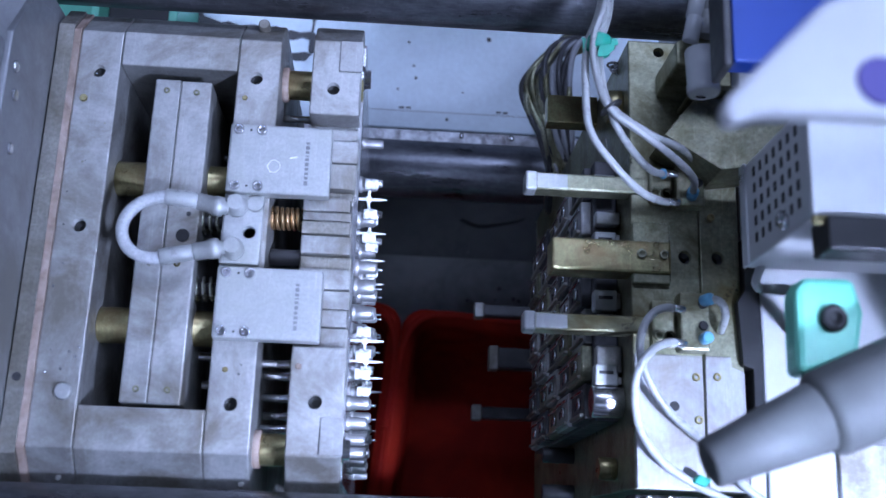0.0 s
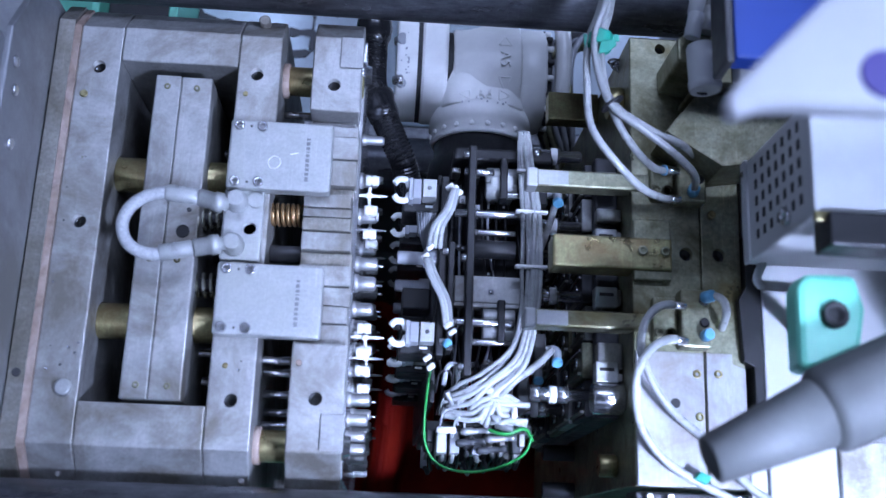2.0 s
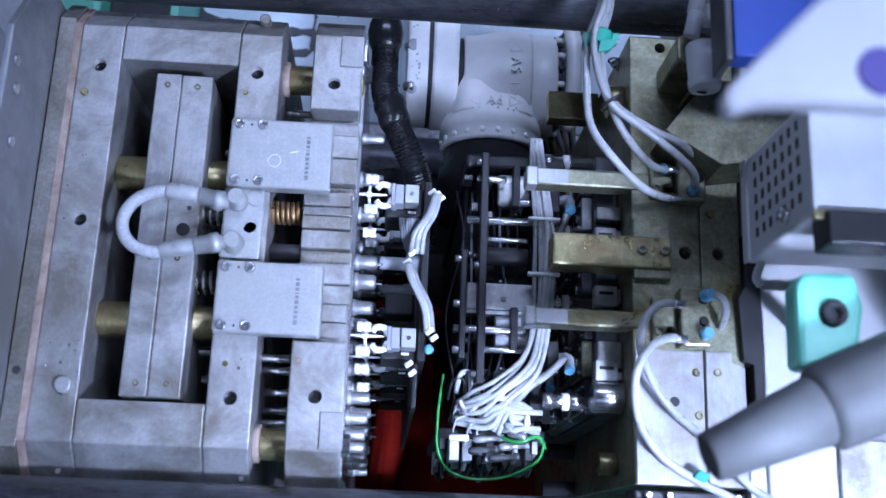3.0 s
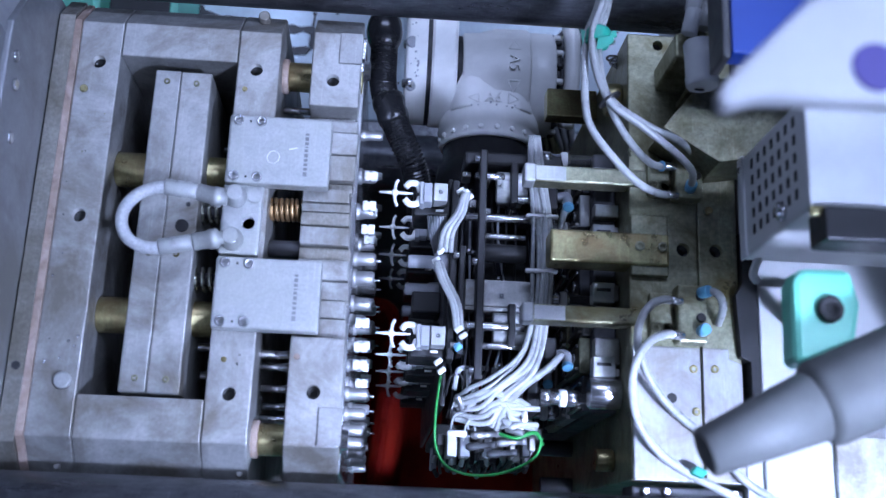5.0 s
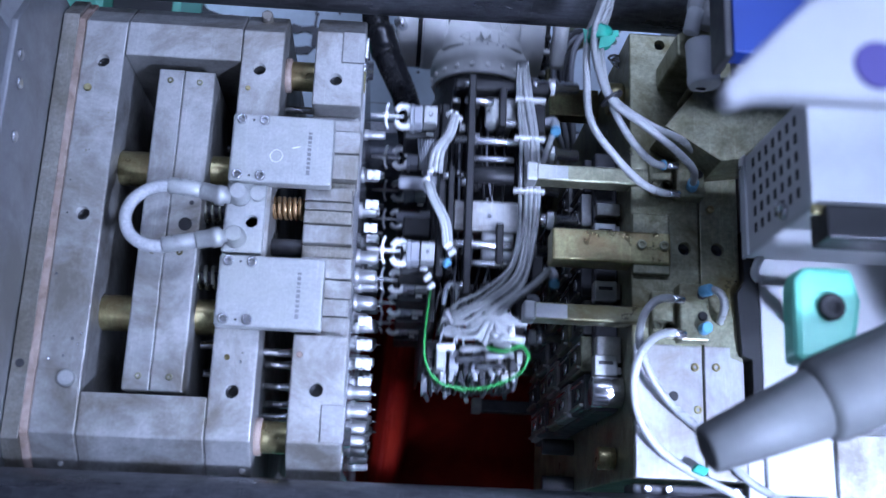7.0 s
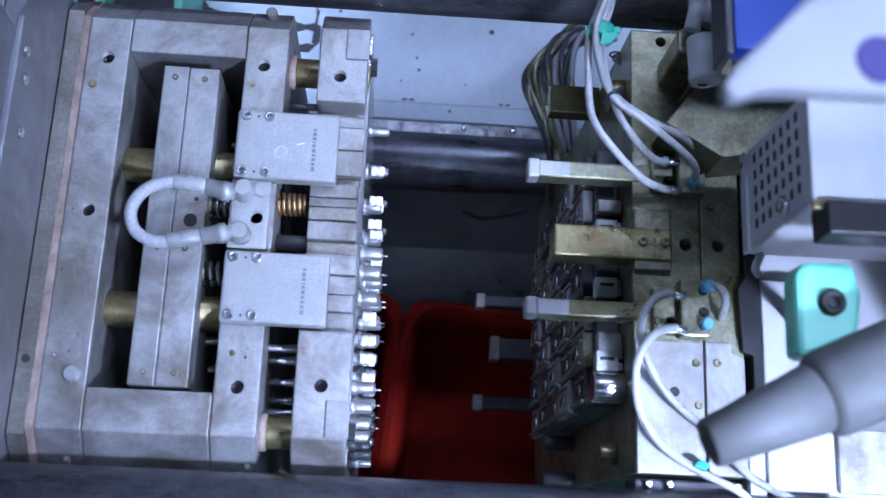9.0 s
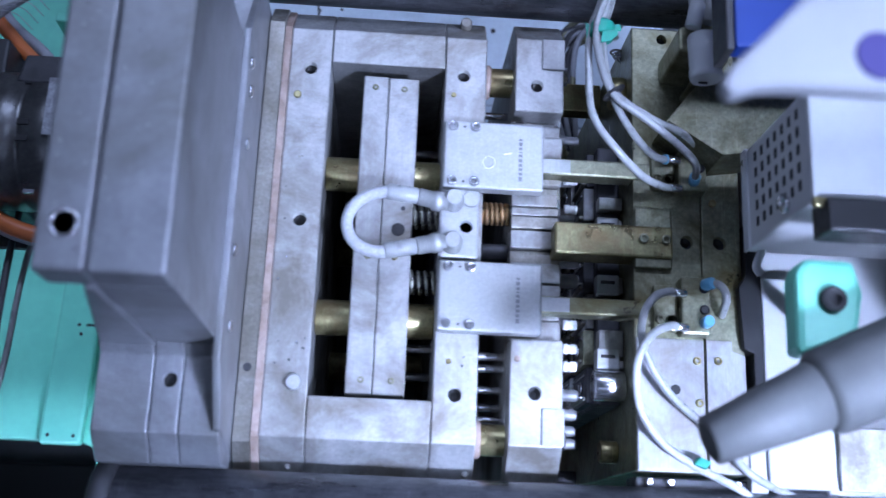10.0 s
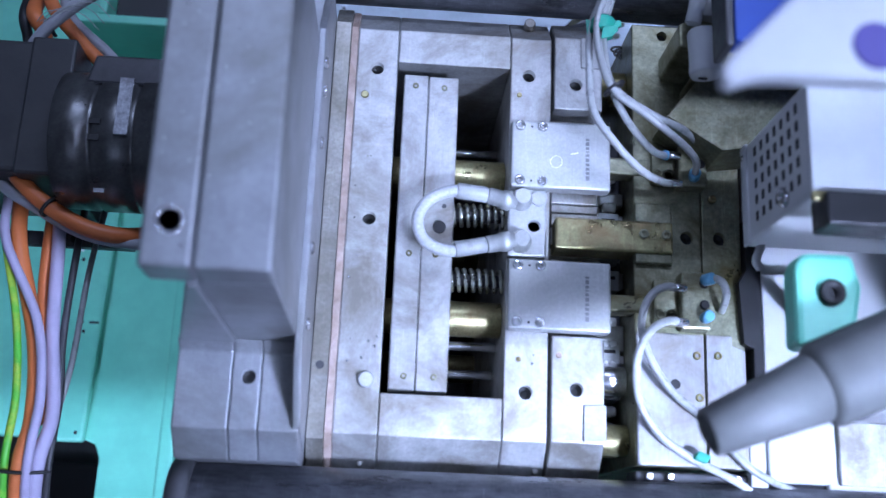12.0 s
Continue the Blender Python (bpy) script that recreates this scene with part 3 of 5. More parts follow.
    for k in range(4):
        part("tie_end", tube([(-0.865 + 0.004 * k, 0.452, 1.45), (-0.85 + 0.012 * k, 0.466 + 0.004 * k, 1.455), (-0.81 + 0.008 * k, 0.468 + 0.008 * k, 1.45), (-0.785 + 0.006 * k, 0.45 + 0.01 * k, 1.44)], 0.0006, 5, 6), HOSE, c)
    part("cable_tie", rod((-0.853, 0.4495, 1.435), (-0.849, 0.4525, 1.435), 0.0135, 14, 0.0006), BLACK, c, "black cable tie")
    return c


# ---------------------------------------------------------------- moving half of the mould
def lock_cover(y0, y1, parent):
    c = part("lock_cover", box(-0.233, -0.1075, y0, y1, 1.4995, 1.520, 0.003), STEEL_FINE, parent, "bright ground cover plate with four screws")
    for x in (-0.222, -0.194):
        for y in (y0 + 0.008, y1 - 0.008):
            screw(x, y, 1.520, 0.0062, c)
    for y in (y0 + 0.008, y1 - 0.008):
        part("dowel", rod((-0.2075, y, 1.519), (-0.2075, y, 1.5206), 0.0015, 8, 0.0002), BLACK, c)
    # worn engraved line of small marks
    yy = y0 + 0.012
    for k, w in enumerate((0.007, 0.005, 0.005, 0.005, 0.006, 0.005, 0.003, 0.005, 0.006, 0.004)):
        part("mark", box(-0.139, -0.1345, yy, yy + w - 0.0014, 1.5195, 1.5204, 0), GREY, c)
        yy += w + 0.0006
    return c


def moving_half():
    h = thing("moving_mould_half", "open steel injection mould half with ejector plates and springs", "mould")
    # copper-coloured insulation sheet
    part("insulation_sheet", prism(plate_profile(0.68, 1.502, -0.107, 0.488, 0.04), -0.443, -0.434, "x", 0.0008), COPPER, h, "copper-coloured insulation sheet")
    clamp = part("clamping_plate", prism(plate_profile(), -0.434, -0.381, "x", 0.002), STEEL, h)
    cut_holes(clamp, [(-0.407, 0.393, 1.5, 0.0085, 0.09), (-0.406, 0.194, 1.5, 0.0085, 0.09)])
    part("lead_plug", rod((-0.398, -0.003, 1.498), (-0.398, -0.003, 1.507), 0.010, 16, 0.002), STEEL_FINE, h)
    part("dowel", rod((-0.421, 0.356, 1.498), (-0.421, 0.356, 1.5025), 0.005, 12), BRASS, h)
    prof = plate_profile()
    part("spacer_block", prism([(-0.105, 0.68), (-0.105, 1.46), (-0.066, 1.5), (-0.017, 1.5), (-0.017, 0.68)], -0.3805, -0.2345, "x", 0.002), STEEL, h)
    part("spacer_block", prism([(0.487, 0.68), (0.487, 1.46), (0.448, 1.5), (0.403, 1.5), (0.403, 0.68)], -0.3805, -0.2345, "x", 0.002), STEEL, h)
    core = part("support_plate", prism(prof, -0.234, -0.1805, "x", 0.002), STEEL, h)
    cut_holes(core, [(-0.210, 0.395, 1.5, 0.0085, 0.09), (-0.207, -0.009, 1.5, 0.0085, 0.09), (-0.201, 0.193, 1.5, 0.0085, 0.09)])
    for x, y in ((-0.222, 0.368), (-0.216, 0.03)):
        part("dowel", rod((x, y, 1.498), (x, y, 1.5018), 0.0035, 10), BRASS, h)
    for x, y in ((-0.208, 0.474), (-0.19, -0.1), (-0.40, -0.1)):
        part("hose_nipple", rod((x, y, 1.445), (x, y + 0.003, 1.487 if y > 0 else 1.472), 0.0075 if y > 0 else 0.004, 14), STEEL, h)
    lock_cover(0.239, 0.326, h)
    lock_cover(0.063, 0.148, h)
    part("floor_block", box(-0.38, -0.235, -0.016, 0.402, 0.69, 0.92, 0.002), DARK, h)
    # support pillars and return springs
    for y in (0.272, 0.086):
        part("support_pillar", rod((-0.381, y, 1.445), (-0.234, y, 1.445), 0.022, 32), BRASS, h, "oil-browned round support pillar")
        part("support_pillar", rod((-0.381, y, 1.05), (-0.234, y, 1.05), 0.022, 32), BRASS, h)
    for y in (0.2155, 0.1315):
        part("return_spring", coil(-0.32, -0.235, y, 1.462, 0.0135, 0.0026, 9.5), SPRING, h, "coiled return spring")
        part("spring_core", rod((-0.32, y, 1.462), (-0.235, y, 1.462), 0.008, 16), DARK, h)
    for y, z in ((0.06, 1.40), (0.03, 1.36), (0.2, 1.38), (0.34, 1.35)):
        part("ejector_rod", rod((-0.34, y, z), (-0.234, y, z), 0.006, 12), CHROME, h)
    # guide pillars and spring in the parting gap
    for y in (0.409, -0.055):
        part("guide_pillar", rod((-0.181, y, 1.452), (-0.075, y, 1.452), 0.019, 32), BRASS, h, "oil-browned guide pillar")
        part("guide_collar", rod((-0.181, y, 1.452), (-0.172, y, 1.452), 0.0225, 32), COPPER, h)
    part("gap_spring", coil(-0.181, -0.142, 0.2255, 1.462, 0.0125, 0.0028, 6), RUSTSPRING, h, "bronze-coloured coil spring")
    part("spring_core", rod((-0.181, 0.2255, 1.462), (-0.142, 0.2255, 1.462), 0.008, 16), BRASS, h)
    part("gap_rod", rod((-0.181, 0.178, 1.45), (-0.13, 0.178, 1.45), 0.011, 20), DARK, h)
    for y, z in ((0.048, 1.44), (0.036, 1.42), (0.012, 1.40), (-0.008, 1.38), (-0.026, 1.40), (0.375, 1.42), (0.352, 1.40)):
        part("gap_rod", rod((-0.181, y, z), (-0.13, y, z), 0.005, 12), CHROME, h)
    # hose coupling block and hose loop
    bl = part("coupling_block", box(-0.2345, -0.186, 0.1535, 0.2415, 1.4985, 1.509, 0.003), STEEL_FINE, h)
    cut_holes(bl, [(-0.201, 0.193, 1.509, 0.008, 0.01)])
    for y in (0.224, 0.171):
        part("coupling", lathe((-0.218, y, 1.508), (-0.218, y, 1.530), [(0, 0.0135), (0.3, 0.0135), (0.35, 0.011), (0.8, 0.011), (1, 0.009)], 20), STEEL_FINE, bl)
    part("plug", rod((-0.196, 0.228, 1.508), (-0.196, 0.228, 1.512), 0.0105, 20), STEEL_FINE, bl)
    hose = part("hose_loop", tube([(-0.244, 0.2170, 1.524), (-0.268, 0.2235, 1.528), (-0.297, 0.2250, 1.531), (-0.322, 0.219, 1.531), (-0.340, 0.204, 1.531), (-0.3465, 0.183, 1.531),
                                   (-0.337, 0.161, 1.531), (-0.312, 0.1500, 1.531), (-0.278, 0.1555, 1.528), (-0.246, 0.1660, 1.524)], 0.0074, 16), BRAID, h, "braided clear water hose loop")
    for (a, b) in (((-0.262, 0.2225, 1.527), (-0.226, 0.2165, 1.522)), ((-0.262, 0.1605, 1.527), (-0.226, 0.1700, 1.522))):
        part("ferrule", lathe(a, b, [(0, 0.009), (0.05, 0.0105), (0.5, 0.0105), (0.52, 0.012), (0.8, 0.012), (0.85, 0.008), (1, 0.008)], 18), STEEL_FINE, hose)
    for (a, b) in (((-0.300, 0.2252, 1.531), (-0.262, 0.2225, 1.528)), ((-0.300, 0.1515, 1.531), (-0.262, 0.1605, 1.528))):
        part("sleeve", rod(a, b, 0.0098, 14), HOSE, hose)

    # nicks, chalk marks and drips left on the plates
    random.seed(8)
    for k in range(26):
        x, y = random.choice((random.uniform(-0.43, -0.385), random.uniform(-0.23, -0.185))), random.uniform(-0.05, 0.44)
        if 0.05 < y < 0.34 and x > -0.25:
            continue
        r = random.uniform(0.0007, 0.0018)
        part("pit", rod((x, y, 1.4992), (x + r * 0.5, y, 1.5004), r, 7, 0.0002), random.choice((DARK, CHROME, OLIVE)), h)
    part("chalk_mark", tube([(-0.181, 0.266, 1.5203), (-0.184, 0.274, 1.5203), (-0.178, 0.281, 1.5203), (-0.171, 0.279, 1.5203), (-0.169, 0.272, 1.5203), (-0.174, 0.266, 1.5203), (-0.181, 0.266, 1.5203)], 0.0005, 5, 6), WHITE, h)
    part("chalk_mark", prism([(-0.158, 0.2835), (-0.148, 0.286), (-0.148, 0.2875), (-0.158, 0.285)], 1.5198, 1.5204, "z", 0), WHITE, h)
    # ejector plates, which move on the half
    e = part("ejector_plate", box(-0.3355, -0.3035, -0.0125, 0.388, 0.93, 1.498, 0.002), STEEL, h)
    part("retainer_plate", box(-0.3032, -0.2645, -0.0125, 0.387, 0.93, 1.498, 0.002), STEEL, e)
    for x, y in ((-0.32, 0.373), (-0.283, 0.372), (-0.317, 0.004), (-0.281, 0.004), (-0.318, 0.153), (-0.285, 0.153)):
        part("screw", lathe((x, y, 1.4975), (x, y, 1.4995), [(0, 0.0042), (1, 0.0038), (1, 0.002), (0.2, 0.0018)], 10), OLIVE, e)
    part("socket", lathe((-0.282, 0.188, 1.4972), (-0.282, 0.188, 1.4992), [(0, 0.0085), (1, 0.008)], 16), BLACK, e)
    part("socket", lathe((-0.277, 0.215, 1.4972), (-0.277, 0.215, 1.4992), [(0, 0.003), (1, 0.0028)], 10), DARK, e)

    # stripper plate with its cores, which moves on the half
    s = part("stripper_plate", prism(plate_profile(0.68, 1.46, -0.105, 0.487, 0.02), -0.141, -0.082, "x", 0.002), STEEL, h)
    rear = part("rear_block", prism([(0.487, 1.44), (0.487, 1.465), (0.452, 1.5), (0.352, 1.5), (0.352, 1.44)], -0.1405, -0.0775, "x", 0.002), STEEL, s)
    cut_holes(rear, [(-0.112, 0.387, 1.5, 0.0085, 0.09)])
    part("notch_plate", box(-0.106, -0.0765, 0.410, 0.452, 1.4985, 1.503, 0.001), STEEL, rear)
    front = part("front_block", prism([(-0.105, 1.44), (-0.105, 1.46), (-0.064, 1.5), (0.061, 1.5), (0.061, 1.44)], -0.140, -0.0755, "x", 0.002), STEEL, s)
    cut_holes(front, [(-0.109, -0.003, 1.5, 0.0085, 0.09)])
    part("step_plate", box(-0.101, -0.0735, -0.063, -0.020, 1.4985, 1.503, 0.001), STEEL, front)
    part("dowel", rod((-0.131, 0.037, 1.499), (-0.131, 0.037, 1.503), 0.0038, 10), COPPER, front)
    y = 0.342
    random.seed(5)
    for k, (wd, zz, x1) in enumerate(((0.018, 1.478, -0.078), (0.03, 1.484, -0.076), (0.034, 1.482, -0.077), (0.012, 1.470, -0.080), (0.018, 1.486, -0.082), (0.012, 1.485, -0.080), (0.017, 1.486, -0.080),
                                      (0.024, 1.482, -0.079), (0.018, 1.473, -0.077), (0.026, 1.484, -0.077), (0.024, 1.480, -0.076), (0.022, 1.484, -0.078), (0.026, 1.482, -0.076))):
        part("insert_block", box(-0.1405, x1, y - wd + 0.001, y, 1.44, zz, 0.0015), BACKING if k in (3, 6, 8) else STEEL, s)
        y -= wd
    part("face_strip", box(-0.0815, -0.0735, -0.09, 0.47, 0.72, 1.455, 0.001), CHROME, s)
    for yy in (0.422, -0.052):
        part("bush", lathe((-0.082, yy, 1.455), (-0.066, yy, 1.455), [(0, 0.017), (0.5, 0.017), (0.55, 0.013), (1, 0.012)], 20), CHROME, s)
    # cores and pins standing out of the face, four rows deep
    for zz in (1.43, 1.27, 1.115, 0.955):
        for yy, r, x1 in ((0.286, 0.0085, -0.050), (0.238, 0.0085, -0.050), (0.176, 0.0085, -0.045), (0.151, 0.0095, -0.046), (0.118, 0.0085, -0.048), (0.098, 0.006, -0.054),
                          (0.040, 0.006, -0.052), (0.006, 0.0075, -0.045), (-0.018, 0.0072, -0.047), (-0.038, 0.0065, -0.049), (-0.053, 0.0065, -0.049), (0.342, 0.006, -0.045)):
            part("core_pin", lathe((-0.076, yy, zz), (x1, yy, zz), [(0, r * 1.25), (0.25, r * 1.25), (0.28, r), (0.88, r), (1, r * 0.75)], 16), PIN, s)
        for yy in (0.176, 0.151, 0.006):
            part("core_tip", rod((-0.047, yy - 0.002, zz), (-0.038, yy - 0.002, zz), 0.0016, 8, 0.0004), CHROME, s)
        for yy in (0.283, 0.243, 0.212, 0.092, 0.062, 0.040):
            part("white_cap", lathe((-0.066, yy, zz + 0.012), (-0.049, yy, zz + 0.012), [(0, 0.0062), (0.3, 0.0068), (0.45, 0.005), (0.6, 0.0068), (1, 0.006)], 12), WHITE, s, "white plastic gate stub")
    return h, e, s


# small white mouldings that the gripper takes off the cores
SPOTS = [(x, y, z) for x, y in ((-0.061, 0.2665), (-0.056, 0.083)) for z in (1.43, 1.27, 1.115, 0.955)]


def moulding_bm():
    arms = []
    for sy in (-1, 1):
        arms.append(tube([(0, 0, 0), (0.0005, sy * 0.008, 0), (0.0015, sy * 0.013, 0), (0.0038, sy * 0.0175, 0)], 0.0021, 8, 5))
    arms.append(lathe((-0.020, 0, 0), (0.024, 0, 0), [(0, 0.0012), (0.3, 0.0022), (0.8, 0.0019), (1, 0.0008)], 10))
    arms.append(rod((-0.004, 0, 0), (0.004, 0, 0), 0.0042, 12))
    return joined(*arms)


def mouldings():
    out = []
    first = tagged(part("plastic_moulding", moulding_bm(), WHITE), "small white cross-shaped plastic moulding on a steel core", "moulding", "mouldings")
    first.matrix_basis = pose(SX * SPOTS[0][0], SY * SPOTS[0][1], SPOTS[0][2])
    out.append(first)
    for p in SPOTS[1:]:
        out.append(copy_thing(first, pose(*p)))
    return out


# ---------------------------------------------------------------- fixed half
def fixed_half():
    f = thing("fixed_mould_half", "oil-stained steel fixed mould half with locking bars, cast shade in its colour", "mould")
    a = part("cavity_plate", box(0.2685, 0.3545, -0.087, 0.478, 0.68, 1.5, 0.002), OLIVE, f)
    b = part("clamping_plate", box(0.3553, 0.405, -0.087, 0.478, 0.68, 1.5, 0.002), OLIVE, f)
    cut_holes(a, [(0.336, 0.191, 1.5, 0.0085, 0.09), (0.309, 0.463, 1.5, 0.007, 0.09), ])
    cut_holes(b, [(0.378, 0.192, 1.5, 0.0085, 0.09), (0.369, 0.242, 1.5, 0.004, 0.02)])
    for x, y, r in ((0.344, 0.044, 0.005), (0.370, 0.045, 0.005), (0.346, -0.006, 0.005), (0.369, 0.242, 0.005)):
        screw(x, y, 1.5025, r, f, BRASS)
    part("hole_mark", rod((0.317, 0.009, 1.5025), (0.317, 0.009, 1.5042), 0.006, 16, 0.0003), BLACK, f)
    part("cover_block", box(0.269, 0.3155, 0.154, 0.231, 1.498, 1.508, 0.002), OLIVE, f)
    # pale plates mark where light falls on the front of the half
    part("front_cover", box(0.270, 0.3535, -0.0865, 0.070, 1.4985, 1.5035, 0.002), COVER, f, "cover plate with rust streaks, lamp light in its bright colour")
    part("front_cover", prism([(0.3560, -0.0865), (0.404, -0.0865), (0.404, 0.052), (0.388, 0.058), (0.388, 0.070), (0.3560, 0.070)], 1.4985, 1.5035, "z", 0.001), COVER, f, "cover plate with rust streaks, lamp light in its bright colour")
    # locking bars: above and below
    for x0, x1, y0, y1, z0, z1, tip in ((0.138, 0.318, 0.268, 0.290, 1.475, 1.5045, True), (0.138, 0.285, 0.093, 0.114, 1.475, 1.5045, True), (0.168, 0.3155, 0.166, 0.206, 1.470, 1.512, False)):
        bar = part("locking_bar", box(x0, x1, y0, y1, z0, z1, 0.003), BRASS if not tip else OLIVE, f, "brass-toned steel locking bar")
        if tip:
            part("bar_tip", box(x0 - 0.003, x0 + 0.012, y0 - 0.0014, y1 + 0.0014, z0 + 0.002, z1 + 0.001, 0.003), STEEL_FINE, bar)
            part("worn_pad", box(x0 + 0.012, x0 + 0.050, y0 + 0.002, y1 - 0.002, z1 - 0.002, z1 + 0.0006, 0.0004), STEEL_FINE, bar)
        else:
            for x in (x1 - 0.037, x1 - 0.009):
                screw(x, 0.189, z1, 0.006, bar, OLIVE)
    for x0, y0, y1 in ((0.144, 0.268, 0.290), (0.174, 0.168, 0.208), (0.144, 0.073, 0.095)):
        bar = part("locking_bar", box(x0, 0.27, y0, y1, 0.70, 0.73, 0.003), DARK, f, "dark steel locking bar")
        part("bar_tip", box(x0 - 0.003, x0 + 0.015, y0 - 0.003, y1 + 0.003, 0.702, 0.732, 0.002), STEEL, bar)
    # cavity blocks in front of the plate: rows of inserts with ribs and bores
    part("cavity_block", box(0.238, 0.268, -0.003, 0.338, 0.90, 1.425, 0.003), DARK, f)
    random.seed(11)
    for r in range(5):
        zz = 1.405 - 0.098 * r
        for c in range(7):
            yy = 0.001 + 0.048 * c
            ins = part("cavity_insert", box(0.2275 - 0.004 * ((r + c) % 2), 0.2385, yy, yy + 0.0455, zz - 0.092, zz, 0.002), (DARK, STEEL, OLIVE)[(r + 2 * c) % 3], f)
            x0 = 0.2275 - 0.004 * ((r + c) % 2)
            part("insert_rib", box(x0 - 0.005, x0 + 0.001, yy + 0.004, yy + 0.008, zz - 0.085, zz - 0.006, 0.001), BACKING, ins)
            part("insert_rib", box(x0 - 0.003, x0 + 0.001, yy + 0.034, yy + 0.038, zz - 0.085, zz - 0.006, 0.001), CHROME, ins)
            part("bore", lathe((x0 - 0.004, yy + 0.022, zz - 0.03), (x0 + 0.001, yy + 0.022, zz - 0.03), [(0, 0.004), (0, 0.0075), (1, 0.0075)], 14), CHROME, ins)
            part("bore", rod((x0 - 0.001, yy + 0.022, zz - 0.066), (x0 + 0.001, yy + 0.022, zz - 0.066), 0.006, 12, 0.0005), BLACK, ins)
    for y0, y1 in ((0.245, 0.262), (0.208, 0.232), (0.135, 0.156), (0.118, 0.128), (0.055, 0.088), (0.04, 0.05)):
        part("top_block", box(0.236, 0.2680, y0, y1, 1.4255, 1.445, 0.002), STEEL, f)
    for yy in (0.228, 0.152, 0.058, 0.305):
        w = part("window_block", box(0.233, 0.262, yy - 0.02, yy + 0.006, 1.4255, 1.448, 0.002), STEEL_FINE, f)
        part("slot", box(0.238, 0.256, yy - 0.006, yy - 0.002, 1.444, 1.4495, 0), BLACK, w)
    part("guide_bush", rod((0.228, 0.018, 1.445), (0.268, 0.018, 1.445), 0.019, 28), CHROME, f, "bright round guide bush")
    part("guide_bush", rod((0.245, -0.058, 1.40), (0.268, -0.058, 1.40), 0.014, 24), BRASS, f)
    part("guide_bush", rod((0.25, 0.405, 1.45), (0.2685, 0.405, 1.45), 0.022, 28), BRASS, f)
    for y in (-0.075, -0.02):
        part("lower_rod", rod((0.22, y, 1.1), (0.27, y, 1.1), 0.012, 16), DARK, f)
    part("side_block", box(0.194, 0.2690, 0.441, 0.484, 1.27, 1.30, 0.002), BRASS, f, "brass-toned bracket block")
    # water manifolds
    for y0, y1 in ((0.250, 0.311), (0.072, 0.142)):
        m = part("manifold_block", box(0.321, 0.357, y0, y1, 1.4985, 1.524, 0.003), OLIVE, f)
        part("flange_foot", box(0.290, 0.3212, y0 + 0.005, y1 - 0.008, 1.4985, 1.510, 0.004), OLIVE, m)
        for yy in (y0 + 0.018, y0 + 0.018):
            screw(0.312, yy, 1.510, 0.007, m, OLIVE)
        screw(0.298, y0 + 0.018, 1.510, 0.006, m, OLIVE)
        for yy in (y0 + 0.03, y1 - 0.014):
            part("port", rod((0.349, yy, 1.522), (0.349, yy, 1.5265), 0.006, 14), BLACK, m)
    return f


